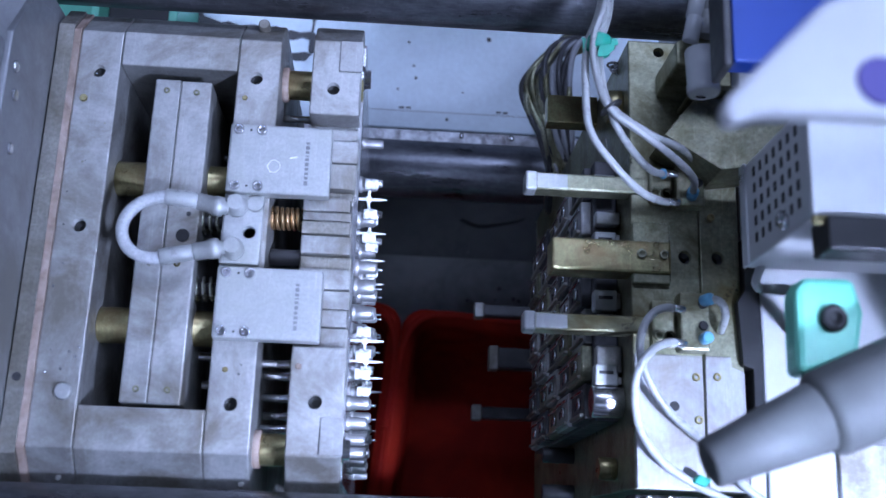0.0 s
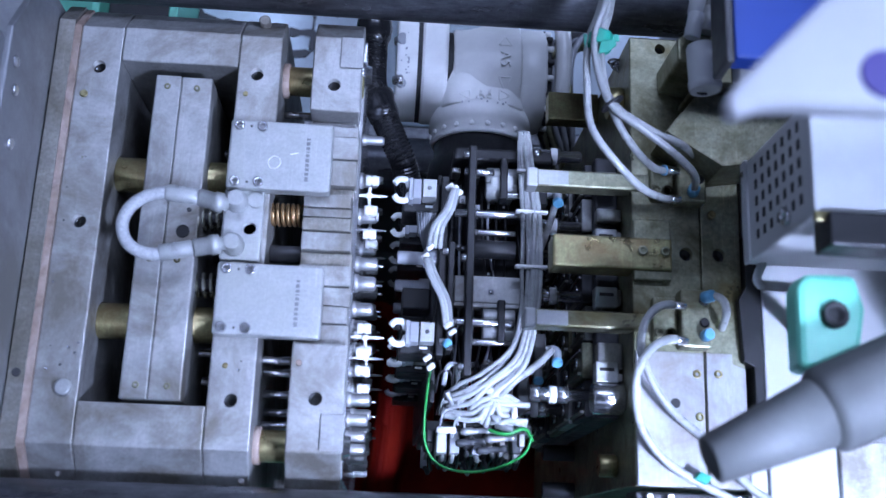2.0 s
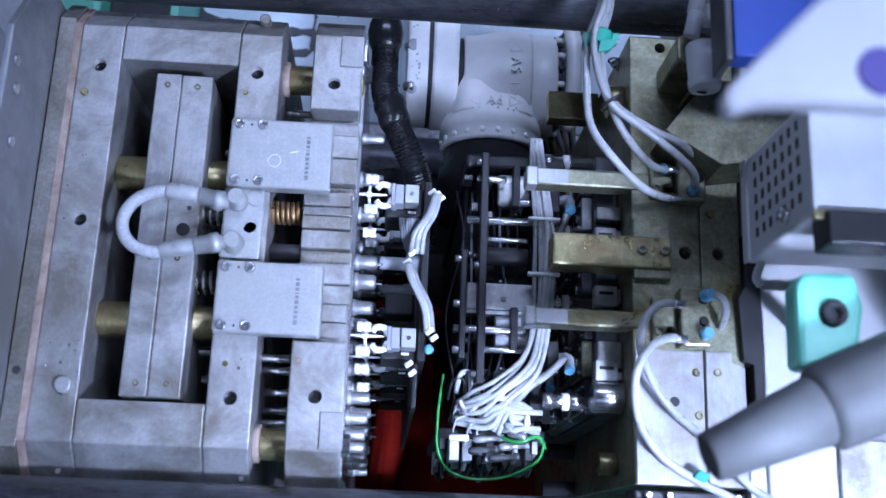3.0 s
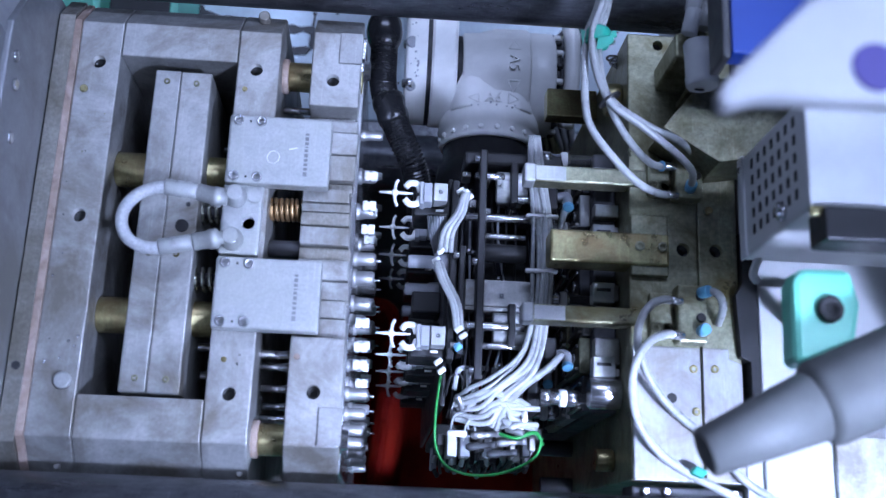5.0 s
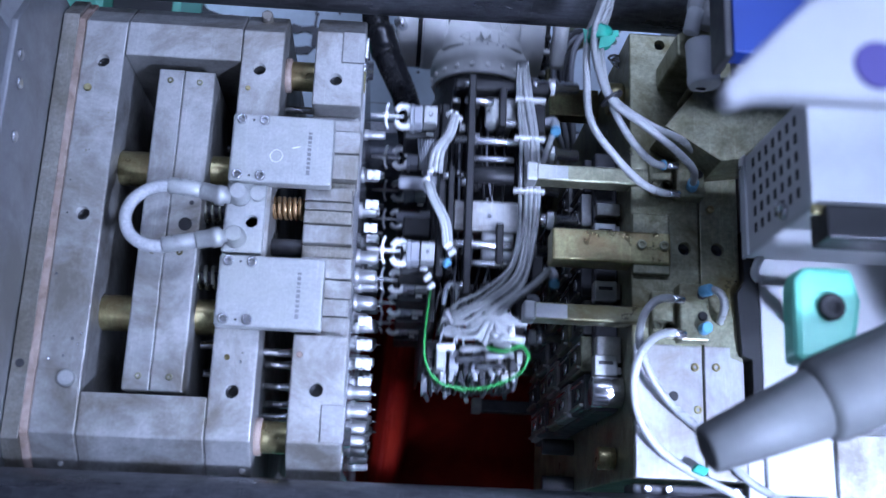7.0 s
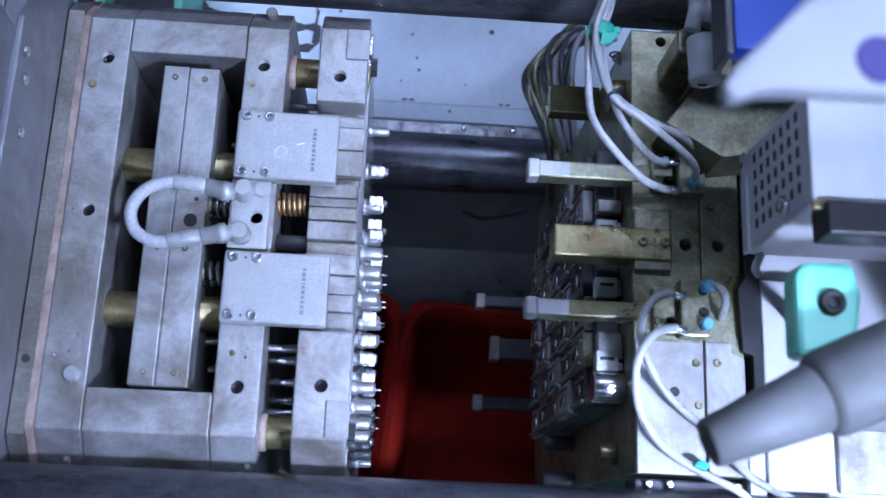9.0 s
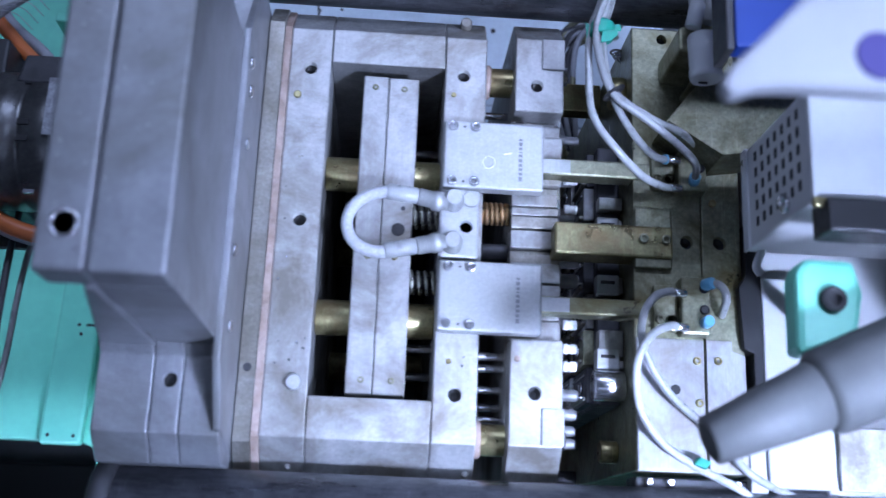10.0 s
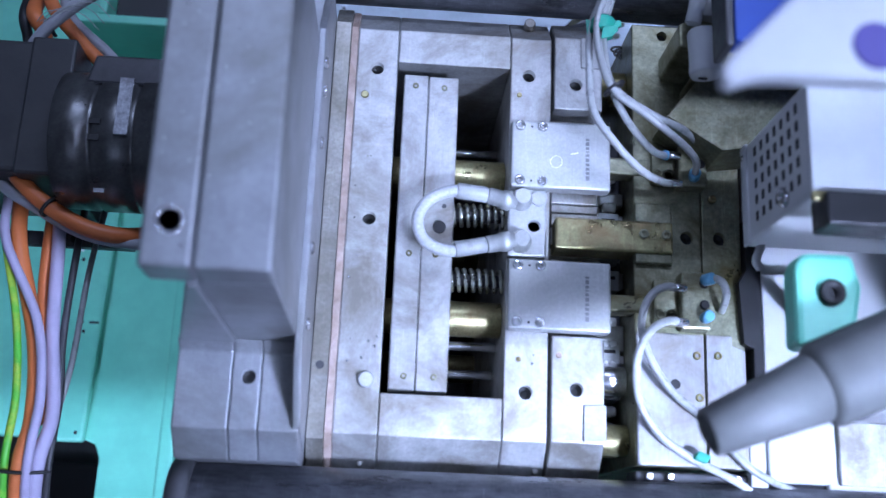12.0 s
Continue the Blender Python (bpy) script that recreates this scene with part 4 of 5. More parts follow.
def water_hoses():
    t = thing("hose_bundle", "milky white water hoses taped together in green", "hoses")
    r = 0.0046
    runs = (((0.222, 0.60, 1.54), (0.211, 0.473, 1.605), (0.193, 0.413, 1.61), (0.191, 0.362, 1.61), (0.196, 0.306, 1.61), (0.227, 0.268, 1.60), (0.262, 0.248, 1.575), (0.292, 0.2475, 1.545), (0.312, 0.2515, 1.526)),
            ((0.231, 0.60, 1.54), (0.219, 0.473, 1.61), (0.204, 0.415, 1.617), (0.205, 0.375, 1.617), (0.222, 0.336, 1.61), (0.266, 0.311, 1.60), (0.305, 0.302, 1.585), (0.330, 0.299, 1.56), (0.338, 0.302, 1.527)),
            ((0.226, 0.60, 1.55), (0.214, 0.473, 1.617), (0.198, 0.415, 1.624), (0.201, 0.37, 1.624), (0.219, 0.330, 1.618), (0.262, 0.306, 1.605), (0.303, 0.283, 1.59), (0.329, 0.268, 1.57), (0.340, 0.262, 1.527)),
            ((0.235, 0.60, 1.53), (0.223, 0.473, 1.60), (0.209, 0.415, 1.608), (0.211, 0.37, 1.607), (0.224, 0.330, 1.60), (0.243, 0.306, 1.585), (0.266, 0.293, 1.56), (0.29, 0.287, 1.535), (0.312, 0.289, 1.522)))
    for k, run in enumerate(runs):
        h = part("hose", tube(run, r, 12), HOSE, t)
        e = Vector(run[-1])
        if k in (1, 2):
            part("fitting", rod(e + Vector((0, 0, -0.004)), e + Vector((-0.002, 0.002, 0.012)), 0.0072, 14), BLUEFIT, h, "blue push fitting")
        else:
            part("fitting", rod(e + Vector((-0.006, 0, 0.002)), e + Vector((0.012, 0, 0)), 0.0052, 14), CHROME, h, "steel push fitting")
            if k == 3:
                part("collar", rod(e + Vector((-0.011, 0, 0.0025)), e + Vector((-0.004, 0, 0.002)), 0.0065, 14), BLUEFIT, h)
    part("tape", lathe((0.2075, 0.420, 1.614), (0.2045, 0.401, 1.616), [(0, 0.0142), (0.15, 0.0150), (0.4, 0.0143), (0.7, 0.0152), (1, 0.0144)], 14), GREEN, t, "crumpled green tape")
    part("tape_end", prism([(0.188, 0.4005), (0.194, 0.403), (0.193, 0.419), (0.186, 0.421)], 1.612, 1.6136, "z", 0), GREEN, t)
    part("tape_end", prism([(0.215, 0.408), (0.2285, 0.4115), (0.2275, 0.4195), (0.217, 0.4185)], 1.617, 1.6185, "z", 0), GREEN, t)
    part("tape_end", prism([(0.201, 0.388), (0.2125, 0.3905), (0.2215, 0.399), (0.2205, 0.4065), (0.203, 0.4015)], 1.6305, 1.632, "z", 0), GREEN, t)
    part("cable_tie", rod((0.2195, 0.3365, 1.611), (0.2215, 0.3335, 1.611), 0.0150, 18, 0.0006), BLACK, t)
    t2 = thing("hose_pair", "two milky white water hoses looping over the mould", "hoses")
    for run, blue in ((((0.316, 0.120, 1.527), (0.30, 0.1185, 1.538), (0.283, 0.110, 1.545), (0.270, 0.090, 1.545), (0.268, 0.062, 1.54), (0.283, 0.028, 1.53), (0.31, -0.004, 1.52), (0.35, -0.035, 1.515), (0.40, -0.085, 1.515), (0.46, -0.11, 1.50)), 0),
                      (((0.317, 0.079, 1.527), (0.302, 0.0775, 1.54), (0.280, 0.066, 1.552), (0.264, 0.045, 1.556), (0.258, 0.018, 1.552), (0.268, -0.020, 1.53), (0.295, -0.055, 1.52), (0.335, -0.080, 1.517), (0.39, -0.105, 1.515), (0.42, -0.13, 1.50)), 0),
                      (((0.353, 0.132, 1.527), (0.362, 0.131, 1.537), (0.370, 0.124, 1.537), (0.374, 0.112, 1.530), (0.376, 0.10, 1.505)), 1)):
        h = part("hose", tube(run, 0.0048, 12), HOSE, t2)
        e = Vector(run[0])
        if blue:
            part("fitting", rod(e + Vector((-0.004, 0, -0.004)), e + Vector((0.003, 0, 0.011)), 0.0072, 14), BLUEFIT, h)
        else:
            part("fitting", rod(e + Vector((-0.006, 0, 0.004)), e + Vector((0.010, 0, -0.002)), 0.0055, 14), CHROME, h)
    part("plug_fitting", rod((0.349, 0.086, 1.523), (0.350, 0.086, 1.540), 0.007, 14), BLUEFIT, t2, "blue push fitting")
    part("tape", prism([(0.330, -0.078), (0.345, -0.084), (0.352, -0.075), (0.338, -0.069)], 1.512, 1.527, "z", 0.002), GREEN, t2, "green tape")


def cable_bundle():
    c = thing("cable_bundle", "bundle of braided cables hanging behind the fixed half", "cables")
    random.seed(3)
    for k in range(30):
        a, b = random.uniform(-0.020, 0.034), random.uniform(-0.02, 0.02)
        s = random.uniform(0.0, 0.05)
        part("cable", tube([(0.345 + a, 0.76 + b, 0.96 + b), (0.302 + a - s * 0.3, 0.725 + b, 1.0), (0.266 + a - s, 0.672 + a, 1.0 + b), (0.254 + a - s * 1.1, 0.615 + b, 1.0 + a),
                            (0.260 + a - s * 0.5, 0.545, 0.98 + b), (0.270 + a, 0.495 + b * 0.4, 0.94), (0.28 + a, 0.44, 0.86)], 0.0055, 8, 6), (OLIVE, DARK, BRAIDDARK, OLIVE, GREYCABLE, DARK)[k % 6], c)
    chain = thing("safety_chain", "short steel chain hanging behind the fixed half", "chain")
    for k in range(9):
        p = Vector((0.262 + 0.004 * k, 0.470 - 0.006 * k + 0.0009 * k * k, 1.44))
        ring = tube([p + Vector((0.008 * math.cos(q), 0.005 * math.sin(q) * (1 if k % 2 else 0.3), 0.005 * math.sin(q) * (0.3 if k % 2 else 1))) for q in [2 * math.pi * j / 8 for j in range(9)]], 0.0016, 6, 2)
        part("link", ring, CHROME, chain)


# ---------------------------------------------------------------- fixed platen side and what stands on it
def fixed_side():
    p = thing("fixed_platen", "pale painted fixed platen with a gap shaded by a black strip", "platen")
    part("body", box(0.425, 0.80, -0.30, 0.70, 0.37, 1.47, 0.006), PAINT, p)
    # black solid drawn for the shaded gap between mould and platen
    part("edge_strip", prism([(0.406, 0.215), (0.424, 0.215), (0.424, -0.02), (0.412, -0.02), (0.412, 0.055), (0.400, 0.06), (0.396, 0.135), (0.406, 0.15)], 1.40, 1.512, "z", 0.001), BLACK, p, "black strip for the shade in the gap")
    part("top_plate", box(0.4245, 0.50, -0.10, 0.148, 1.4695, 1.512, 0.003), PAINT, p)
    part("front_plate", box(0.50, 0.80, -0.29, -0.028, 1.4695, 1.50, 0.003), PAINT, p)
    part("steel_foot", box(0.512, 0.60, -0.10, -0.026, 1.4995, 1.507, 0.002), STEEL, p)
    part("apron", box(0.4045, 0.4255, -0.28, -0.020, 1.30, 1.505, 0.002), PAINT, p)
    part("dark_ledge", box(0.27, 0.80, -0.125, -0.092, 1.44, 1.492, 0.003), DARK, p)
    for x in (0.285, 0.31, 0.39):
        part("stud", rod((x, -0.098, 1.49), (x, -0.098, 1.503), 0.005, 12), CHROME, p)

    n = thing("nozzle_housing", "oil-stained angular steel housing with pale cylinder, cast shade in its colour", "housing")
    part("plate", prism([(0.293, 0.318), (0.331, 0.366), (0.50, 0.376), (0.50, 0.300), (0.405, 0.285), (0.36, 0.278)], 1.5, 1.58, "z", 0.0008), OLIVE, n)
    part("plate_edge", box(0.330, 0.50, 0.3765, 0.384, 1.5, 1.585, 0.003), OLIVE, n)
    part("bracket", prism([(0.304, 0.40), (0.304, 0.43), (0.350, 0.45), (0.365, 0.45), (0.365, 0.39)], 1.5, 1.60, "z", 0.003), OLIVE, n)
    part("cylinder", lathe((0.328, 0.352, 1.625), (0.325, 0.408, 1.625), [(0, 0.018), (0.06, 0.0195), (0.2, 0.0195), (0.22, 0.0185), (0.95, 0.0185), (1, 0.017)], 28), PAINT, n, "pale round cylinder")
    part("port", rod((0.326, 0.3505, 1.618), (0.326, 0.352, 1.619), 0.006, 16), BLACK, n)
    for k, (x, y) in enumerate(((0.315, 0.432), (0.335, 0.44), (0.320, 0.462), (0.342, 0.47))):
        part("fitting", rod((x, y - 0.012, 1.62), (x + 0.006, y + 0.018, 1.625), 0.010 + 0.002 * (k % 2), 14), STEEL if k % 2 else PAINT, n)

    v = thing("vented_cover", "white sheet metal cover with rows of vent slots", "cover box")
    part("shell", box(0.376, 0.60, 0.154, 0.272, 1.60, 1.792, 0.004), PAINT, v)
    part("lid", box(0.3745, 0.60, 0.1545, 0.272, 1.7925, 1.80, 0.003), LIDGREY, v, "grey lid")
    for j in range(5):
        for k in range(7):
            y, zz = 0.173 + 0.0190 * j, 1.640 + 0.0205 * k
            part("vent_slot", box(0.3752, 0.377, y, y + 0.0105, zz, zz + 0.0075, 0.0004), BLACK, v)
    part("flange", box(0.3735, 0.377, 0.1535, 0.2725, 1.60, 1.618, 0.001), PAINT, v)
    part("screw", rod((0.372, 0.258, 1.609), (0.3745, 0.258, 1.609), 0.004, 12), CHROME, v)
    part("screw", rod((0.412, 0.1545, 1.73), (0.412, 0.152, 1.73), 0.0035, 12), BLACK, v)
    part("latch", joined(rod((0.370, 0.170, 1.73), (0.377, 0.170, 1.73), 0.009, 16), rod((0.368, 0.170, 1.73), (0.368, 0.176, 1.742), 0.004, 10)), CHROME, v, "chrome latch")
    part("cable_lug", tube([(0.392, 0.156, 1.61), (0.386, 0.138, 1.605), (0.392, 0.130, 1.60)], 0.005, 8), PAINT, v)
    part("dark_strip", box(0.384, 0.62, 0.120, 0.1535, 1.77, 1.812, 0.003), BLACK, v, "black strip along the cover")
    part("top_ledge", box(0.374, 0.62, 0.146, 0.156, 1.796, 1.803, 0.002), BRASS, v)

    b = thing("teal_bracket", "teal painted bracket with a black socket bolt", "bracket")
    part("block", prism([(0.3648, 0.0103), (0.3658, 0.0901), (0.3753, 0.1038), (0.4257, 0.1048), (0.4341, 0.0712), (0.4215, 0.0082)], 1.731, 1.768, "z", 0.007), TEAL, b)
    part("stem", rod((0.462, 0.105, 1.512), (0.426, 0.094, 1.7305), 0.009, 20), DARK, b)
    part("socket_bolt", lathe((0.4005, 0.0633, 1.766), (0.4005, 0.0633, 1.776), [(0, 0.0131), (0.8, 0.0131), (1, 0.0115), (1, 0.0068), (0.3, 0.0063)], 28), BLACK, b, "black socket bolt")

    c = thing("grey_cylinder", "grey round cylinder crossing over the fixed platen", "cylinder")
    part("barrel", lathe((0.2616, -0.0798, 1.805), (0.375, -0.0301, 1.805), [(0, 0.0162), (0.02, 0.0221), (0.5, 0.0281), (1, 0.0335)], 48), CYLGREY, c)
    part("collar", lathe((0.3642, -0.0349, 1.805), (0.6504, 0.0909, 1.805), [(0, 0.0324), (0.03, 0.040), (0.9, 0.0454), (1, 0.0432)], 48), CYLGREY, c)
    part("stand", box(0.625, 0.665, 0.06, 0.115, 1.47, 1.80, 0.004), CYLGREY, c)

    w = thing("white_arm", "white rounded machine arm with a violet disc", "machine arm")
    part("arm_body", prism([(0.172, 0.104), (0.180, 0.098), (0.190, 0.104), (0.205, 0.1065), (0.64, 0.116), (0.64, 0.26), (0.30, 0.215), (0.243, 0.186), (0.219, 0.161), (0.176, 0.116)], 2.13, 2.15, "z", 0.006), ARMPAINT, w)
    part("post", box(0.62, 0.66, 0.10, 0.50, 1.47, 2.1295, 0.004), ARMPAINT, w)
    part("violet_disc", rod((0.276, 0.1315, 2.1495), (0.276, 0.1315, 2.152), 0.0165, 32, 0.001), VIOLET, w)
    s = thing("blue_panel", "deep blue panel beside the housing", "panel")
    part("sheet", box(0.322, 0.6195, 0.335, 0.50, 1.72, 1.75, 0.003), BLUE, s)
    part("edge", box(0.312, 0.3215, 0.33, 0.50, 1.70, 1.75, 0.003), DARK, s)


# ---------------------------------------------------------------- robot wrist and gripper, in the place where they work
def robot():
    r = thing("robot_arm", "pale painted robot wrist with raised axis lettering", "robot arm")
    z, ax = 1.10, 0.5755

    def cheek(x0, x1, rr, end):
        arc = [(0.585 - rr * math.sin(radians(q)), z + rr * math.cos(radians(q))) for q in range(0, 181, 10)]
        return prism(arc + [(end, z - rr), (end, z + rr)], x0, x1, "x", 0.006)
    part("forearm_cover", cheek(-0.0197, 0.0208, 0.086, 0.92), ROBOT, r, "pale cover with worn paint")
    part("forearm_cheek", cheek(0.0216, 0.0655, 0.089, 0.92), ROBOT, r)
    part("cover_seam", cheek(0.0205, 0.0219, 0.0865, 0.91), BLACK, r)
    for y in (0.685, 0.600, 0.532):
        pocket = part("bolt_pocket", rod((-0.0125, y, z + 0.070), (-0.0085, y, z + 0.0868 - (0.012 if y < 0.55 else 0)), 0.0105, 18, 0.001), GREYCABLE, r)
        part("bolt", rod((-0.023, y, z + 0.074), (-0.006, y, z + 0.078), 0.0072, 12), CHROME, pocket)
    part("gasket", rod((0.064, ax, z), (0.076, ax, z), 0.074, 40), BLACK, r)
    part("forearm", tube([(0.02, 0.86, z), (0.04, 0.95, z + 0.01), (0.08, 1.05, z + 0.02), (0.12, 1.2, z + 0.03), (0.13, 1.6, z + 0.03)], 0.088, 32, 6), ROBOT, r)
    part("fork_arm", tube([(0.09, 0.84, z), (0.15, 0.79, z + 0.02), (0.205, 0.735, z + 0.04), (0.238, 0.695, z + 0.05), (0.254, 0.655, z + 0.055), (0.258, 0.61, z + 0.055), (0.257, 0.55, z + 0.045), (0.254, 0.50, z + 0.01)], 0.0135, 20, 6), ROBOT, r)
    part("wrist_drum", lathe((0.0745, ax, z), (0.1845, ax, z), [(0, 0.074), (0.03, 0.079), (0.25, 0.081), (0.5, 0.089), (0.97, 0.0905), (1, 0.088)], 64), ROBOT, r)
    part("wrist_cap", lathe((0.1850, ax, z), (0.228, ax, z), [(0, 0.083), (0.05, 0.086), (0.9, 0.086), (1, 0.082)], 64), ROBOT, r)
    part("cap_gap", rod((0.227, ax, z), (0.236, ax, z), 0.078, 40), BLACK, r)
    for a in range(0, 360, 18):
        q = radians(a)
        part("bolt", rod((0.227, ax + 0.081 * math.cos(q), z + 0.081 * math.sin(q)), (0.238, ax + 0.081 * math.cos(q), z + 0.081 * math.sin(q)), 0.0050, 10), BLACK if a % 36 else ROBOT, r)
    nose = [(cx + 0.005 + 0.034 * math.cos(radians(q)), cz + 0.034 * math.sin(radians(q))) for cx, cz, q0 in ((0.154, z + 0.0425, 0), (0.086, z + 0.0425, 90), (0.086, z - 0.0425, 180), (0.154, z - 0.0425, 270)) for q in range(q0, q0 + 91, 15)]
    part("wrist_nose", prism(nose, 0.500, 0.575, "y", 0.003), ROBOT, r)
    ring = part("flange_ring", lathe((0.126, 0.508, z), (0.126, 0.453, z), [(0, 0.078), (0.06, 0.083), (0.5, 0.085), (0.53, 0.081), (0.9, 0.081), (1, 0.079)], 64), ROBOT, r)
    for a in range(0, 360, 18):
        q = radians(a + 4)
        part("bolt", rod((0.126 + 0.079 * math.sin(q), 0.466, z + 0.079 * math.cos(q)), (0.126 + 0.0845 * math.sin(q), 0.466, z + 0.0845 * math.cos(q)), 0.0042, 10), ROBOT, ring)
    part("adapter", lathe((0.124, 0.454, z), (0.122, 0.335, z), [(0, 0.074), (0.25, 0.072), (0.3, 0.080), (0.6, 0.084), (0.65, 0.076), (1, 0.076)], 56), BLACK, r, "black tool adapter")
    # raised lettering and outlined arrows
    for text, at, tilt, turn in (("A6", (0.1115, 0.5095, z + 0.0785), 0, 0), ("A5", (0.1495, 0.5865, z + 0.0905), 0, -90)):
        cu = bpy.data.curves.new("lettering", "FONT")
        cu.body, cu.size, cu.extrude = text, 0.024, 0.0034
        ob = new("lettering", cu)
        me = bpy.data.meshes.new_from_object(ob)
        bpy.data.objects.remove(ob)
        me.materials.append(ROBOT)
        let = new("lettering", me)
        let.parent = r
        let.matrix_basis = pose(SX * at[0], SY * at[1], at[2]) @ pose(0, 0, 0, tilt) @ pose(0, 0, 0, 0, 0, turn)
    for (x0, y0, z0), (x1, y1, z1), wide in (((0.085, 0.5155, z + 0.0766), (0.102, 0.5155, z + 0.0768), (0, 0.008)), ((0.167, 0.5165, z + 0.0755), (0.150, 0.5165, z + 0.0768), (0, 0.009)),
                                             ((0.1575, 0.617, z + 0.0800), (0.1575, 0.5985, z + 0.0870), (0.010, 0)), ((0.1575, 0.525, z + 0.0740), (0.1575, 0.5445, z + 0.0843), (0.010, 0))):
        b0, b1 = Vector((x1 - wide[0], y1 - wide[1], z1)), Vector((x1 + wide[0], y1 + wide[1], z1))
        tip = Vector((x0, y0, z0))
        part("arrow_mark", joined(*[rod(u, v, 0.0013, 8, 0.0003) for u, v in ((tip, b0), (tip, b1), (b0, b1))]), ROBOT, r)
    # worn spots where the paint has come off
    random.seed(19)
    for k in range(26):
        if k < 16:
            y = random.choice((random.uniform(0.545, 0.585), random.uniform(0.61, 0.66)))
            x, h = random.uniform(-0.012, 0.004), z + 0.0857
            if y < 0.585:
                h = z + math.sqrt(max(0.0, 0.086 ** 2 - (0.585 - y) ** 2)) - 0.0004
        else:
            x, y = random.uniform(0.080, 0.160), random.uniform(0.500, 0.506)
            h = z + math.sqrt(0.0835 ** 2 - (x - 0.126) ** 2)
        part("worn_spot", rod((x, y, h - 0.0012), (x + 0.0008, y, h + 0.0007), random.uniform(0.0006, 0.0022), 7, 0.0002), GREYCABLE, r)
    hose = part("corrugated_hose", tube([(-0.055, 0.95, 1.28), (-0.054, 0.66, 1.29), (-0.054, 0.5565, 1.30), (-0.0524, 0.5264, 1.30), (-0.0512, 0.4724, 1.30), (-0.0389, 0.4332, 1.30), (-0.0174, 0.3865, 1.30), (0.0009, 0.349, 1.29), (0.012, 0.31, 1.25), (0.02, 0.27, 1.2)],
                                        0.0180, 24, 8, 0.0026, 0.0046), RUBBER, r, "black corrugated protective hose")
    part("hose_ball", lathe((-0.054, 0.587, 1.30), (-0.0530, 0.528, 1.30), [(0, 0.017), (0.1, 0.0215), (0.25, 0.0255), (0.5, 0.0275), (0.75, 0.0255), (0.9, 0.0215), (1, 0.017)], 32), RUBBER, hose)
    part("hose_clamp", lathe((-0.0455, 0.457, 1.30), (-0.030, 0.412, 1.30), [(0, 0.019), (0.1, 0.0235), (0.3, 0.0245), (0.5, 0.0225), (0.7, 0.0235), (0.9, 0.0225), (1, 0.019)], 28), RUBBER, hose)
    return r


def finger_unit(parent, x, y, z):
    """One pneumatic gripper: valve block, dark body, two white jaws."""
    u = part("gripper_body", joined(box(x + 0.018, x + 0.030, y - 0.013, y + 0.013, z - 0.014, z + 0.012, 0.0015),
                                    box(x + 0.013, x + 0.0185, y - 0.015, y + 0.015, z - 0.012, z + 0.010, 0.001)), GREYCABLE, parent)
    part("jaw", tube([(x + 0.014, y + 0.004, z), (x + 0.010, y + 0.013, z + 0.002), (x, y + 0.014, z + 0.003), (x - 0.006, y + 0.008, z + 0.003)], 0.0042, 8, 4), WHITE, u)
    part("jaw", tube([(x + 0.014, y - 0.004, z), (x + 0.010, y - 0.013, z + 0.002), (x, y - 0.014, z + 0.003), (x - 0.006, y - 0.008, z + 0.003)], 0.0042, 8, 4), WHITE, u)
    part("valve_block", box(x + 0.031, x + 0.049, y - 0.012, y + 0.012, z - 0.012, z + 0.016, 0.001), STEEL_FINE, u)
    part("screw", rod((x + 0.040, y, z + 0.015), (x + 0.040, y, z + 0.018), 0.003, 8), CHROME, u)
    return u


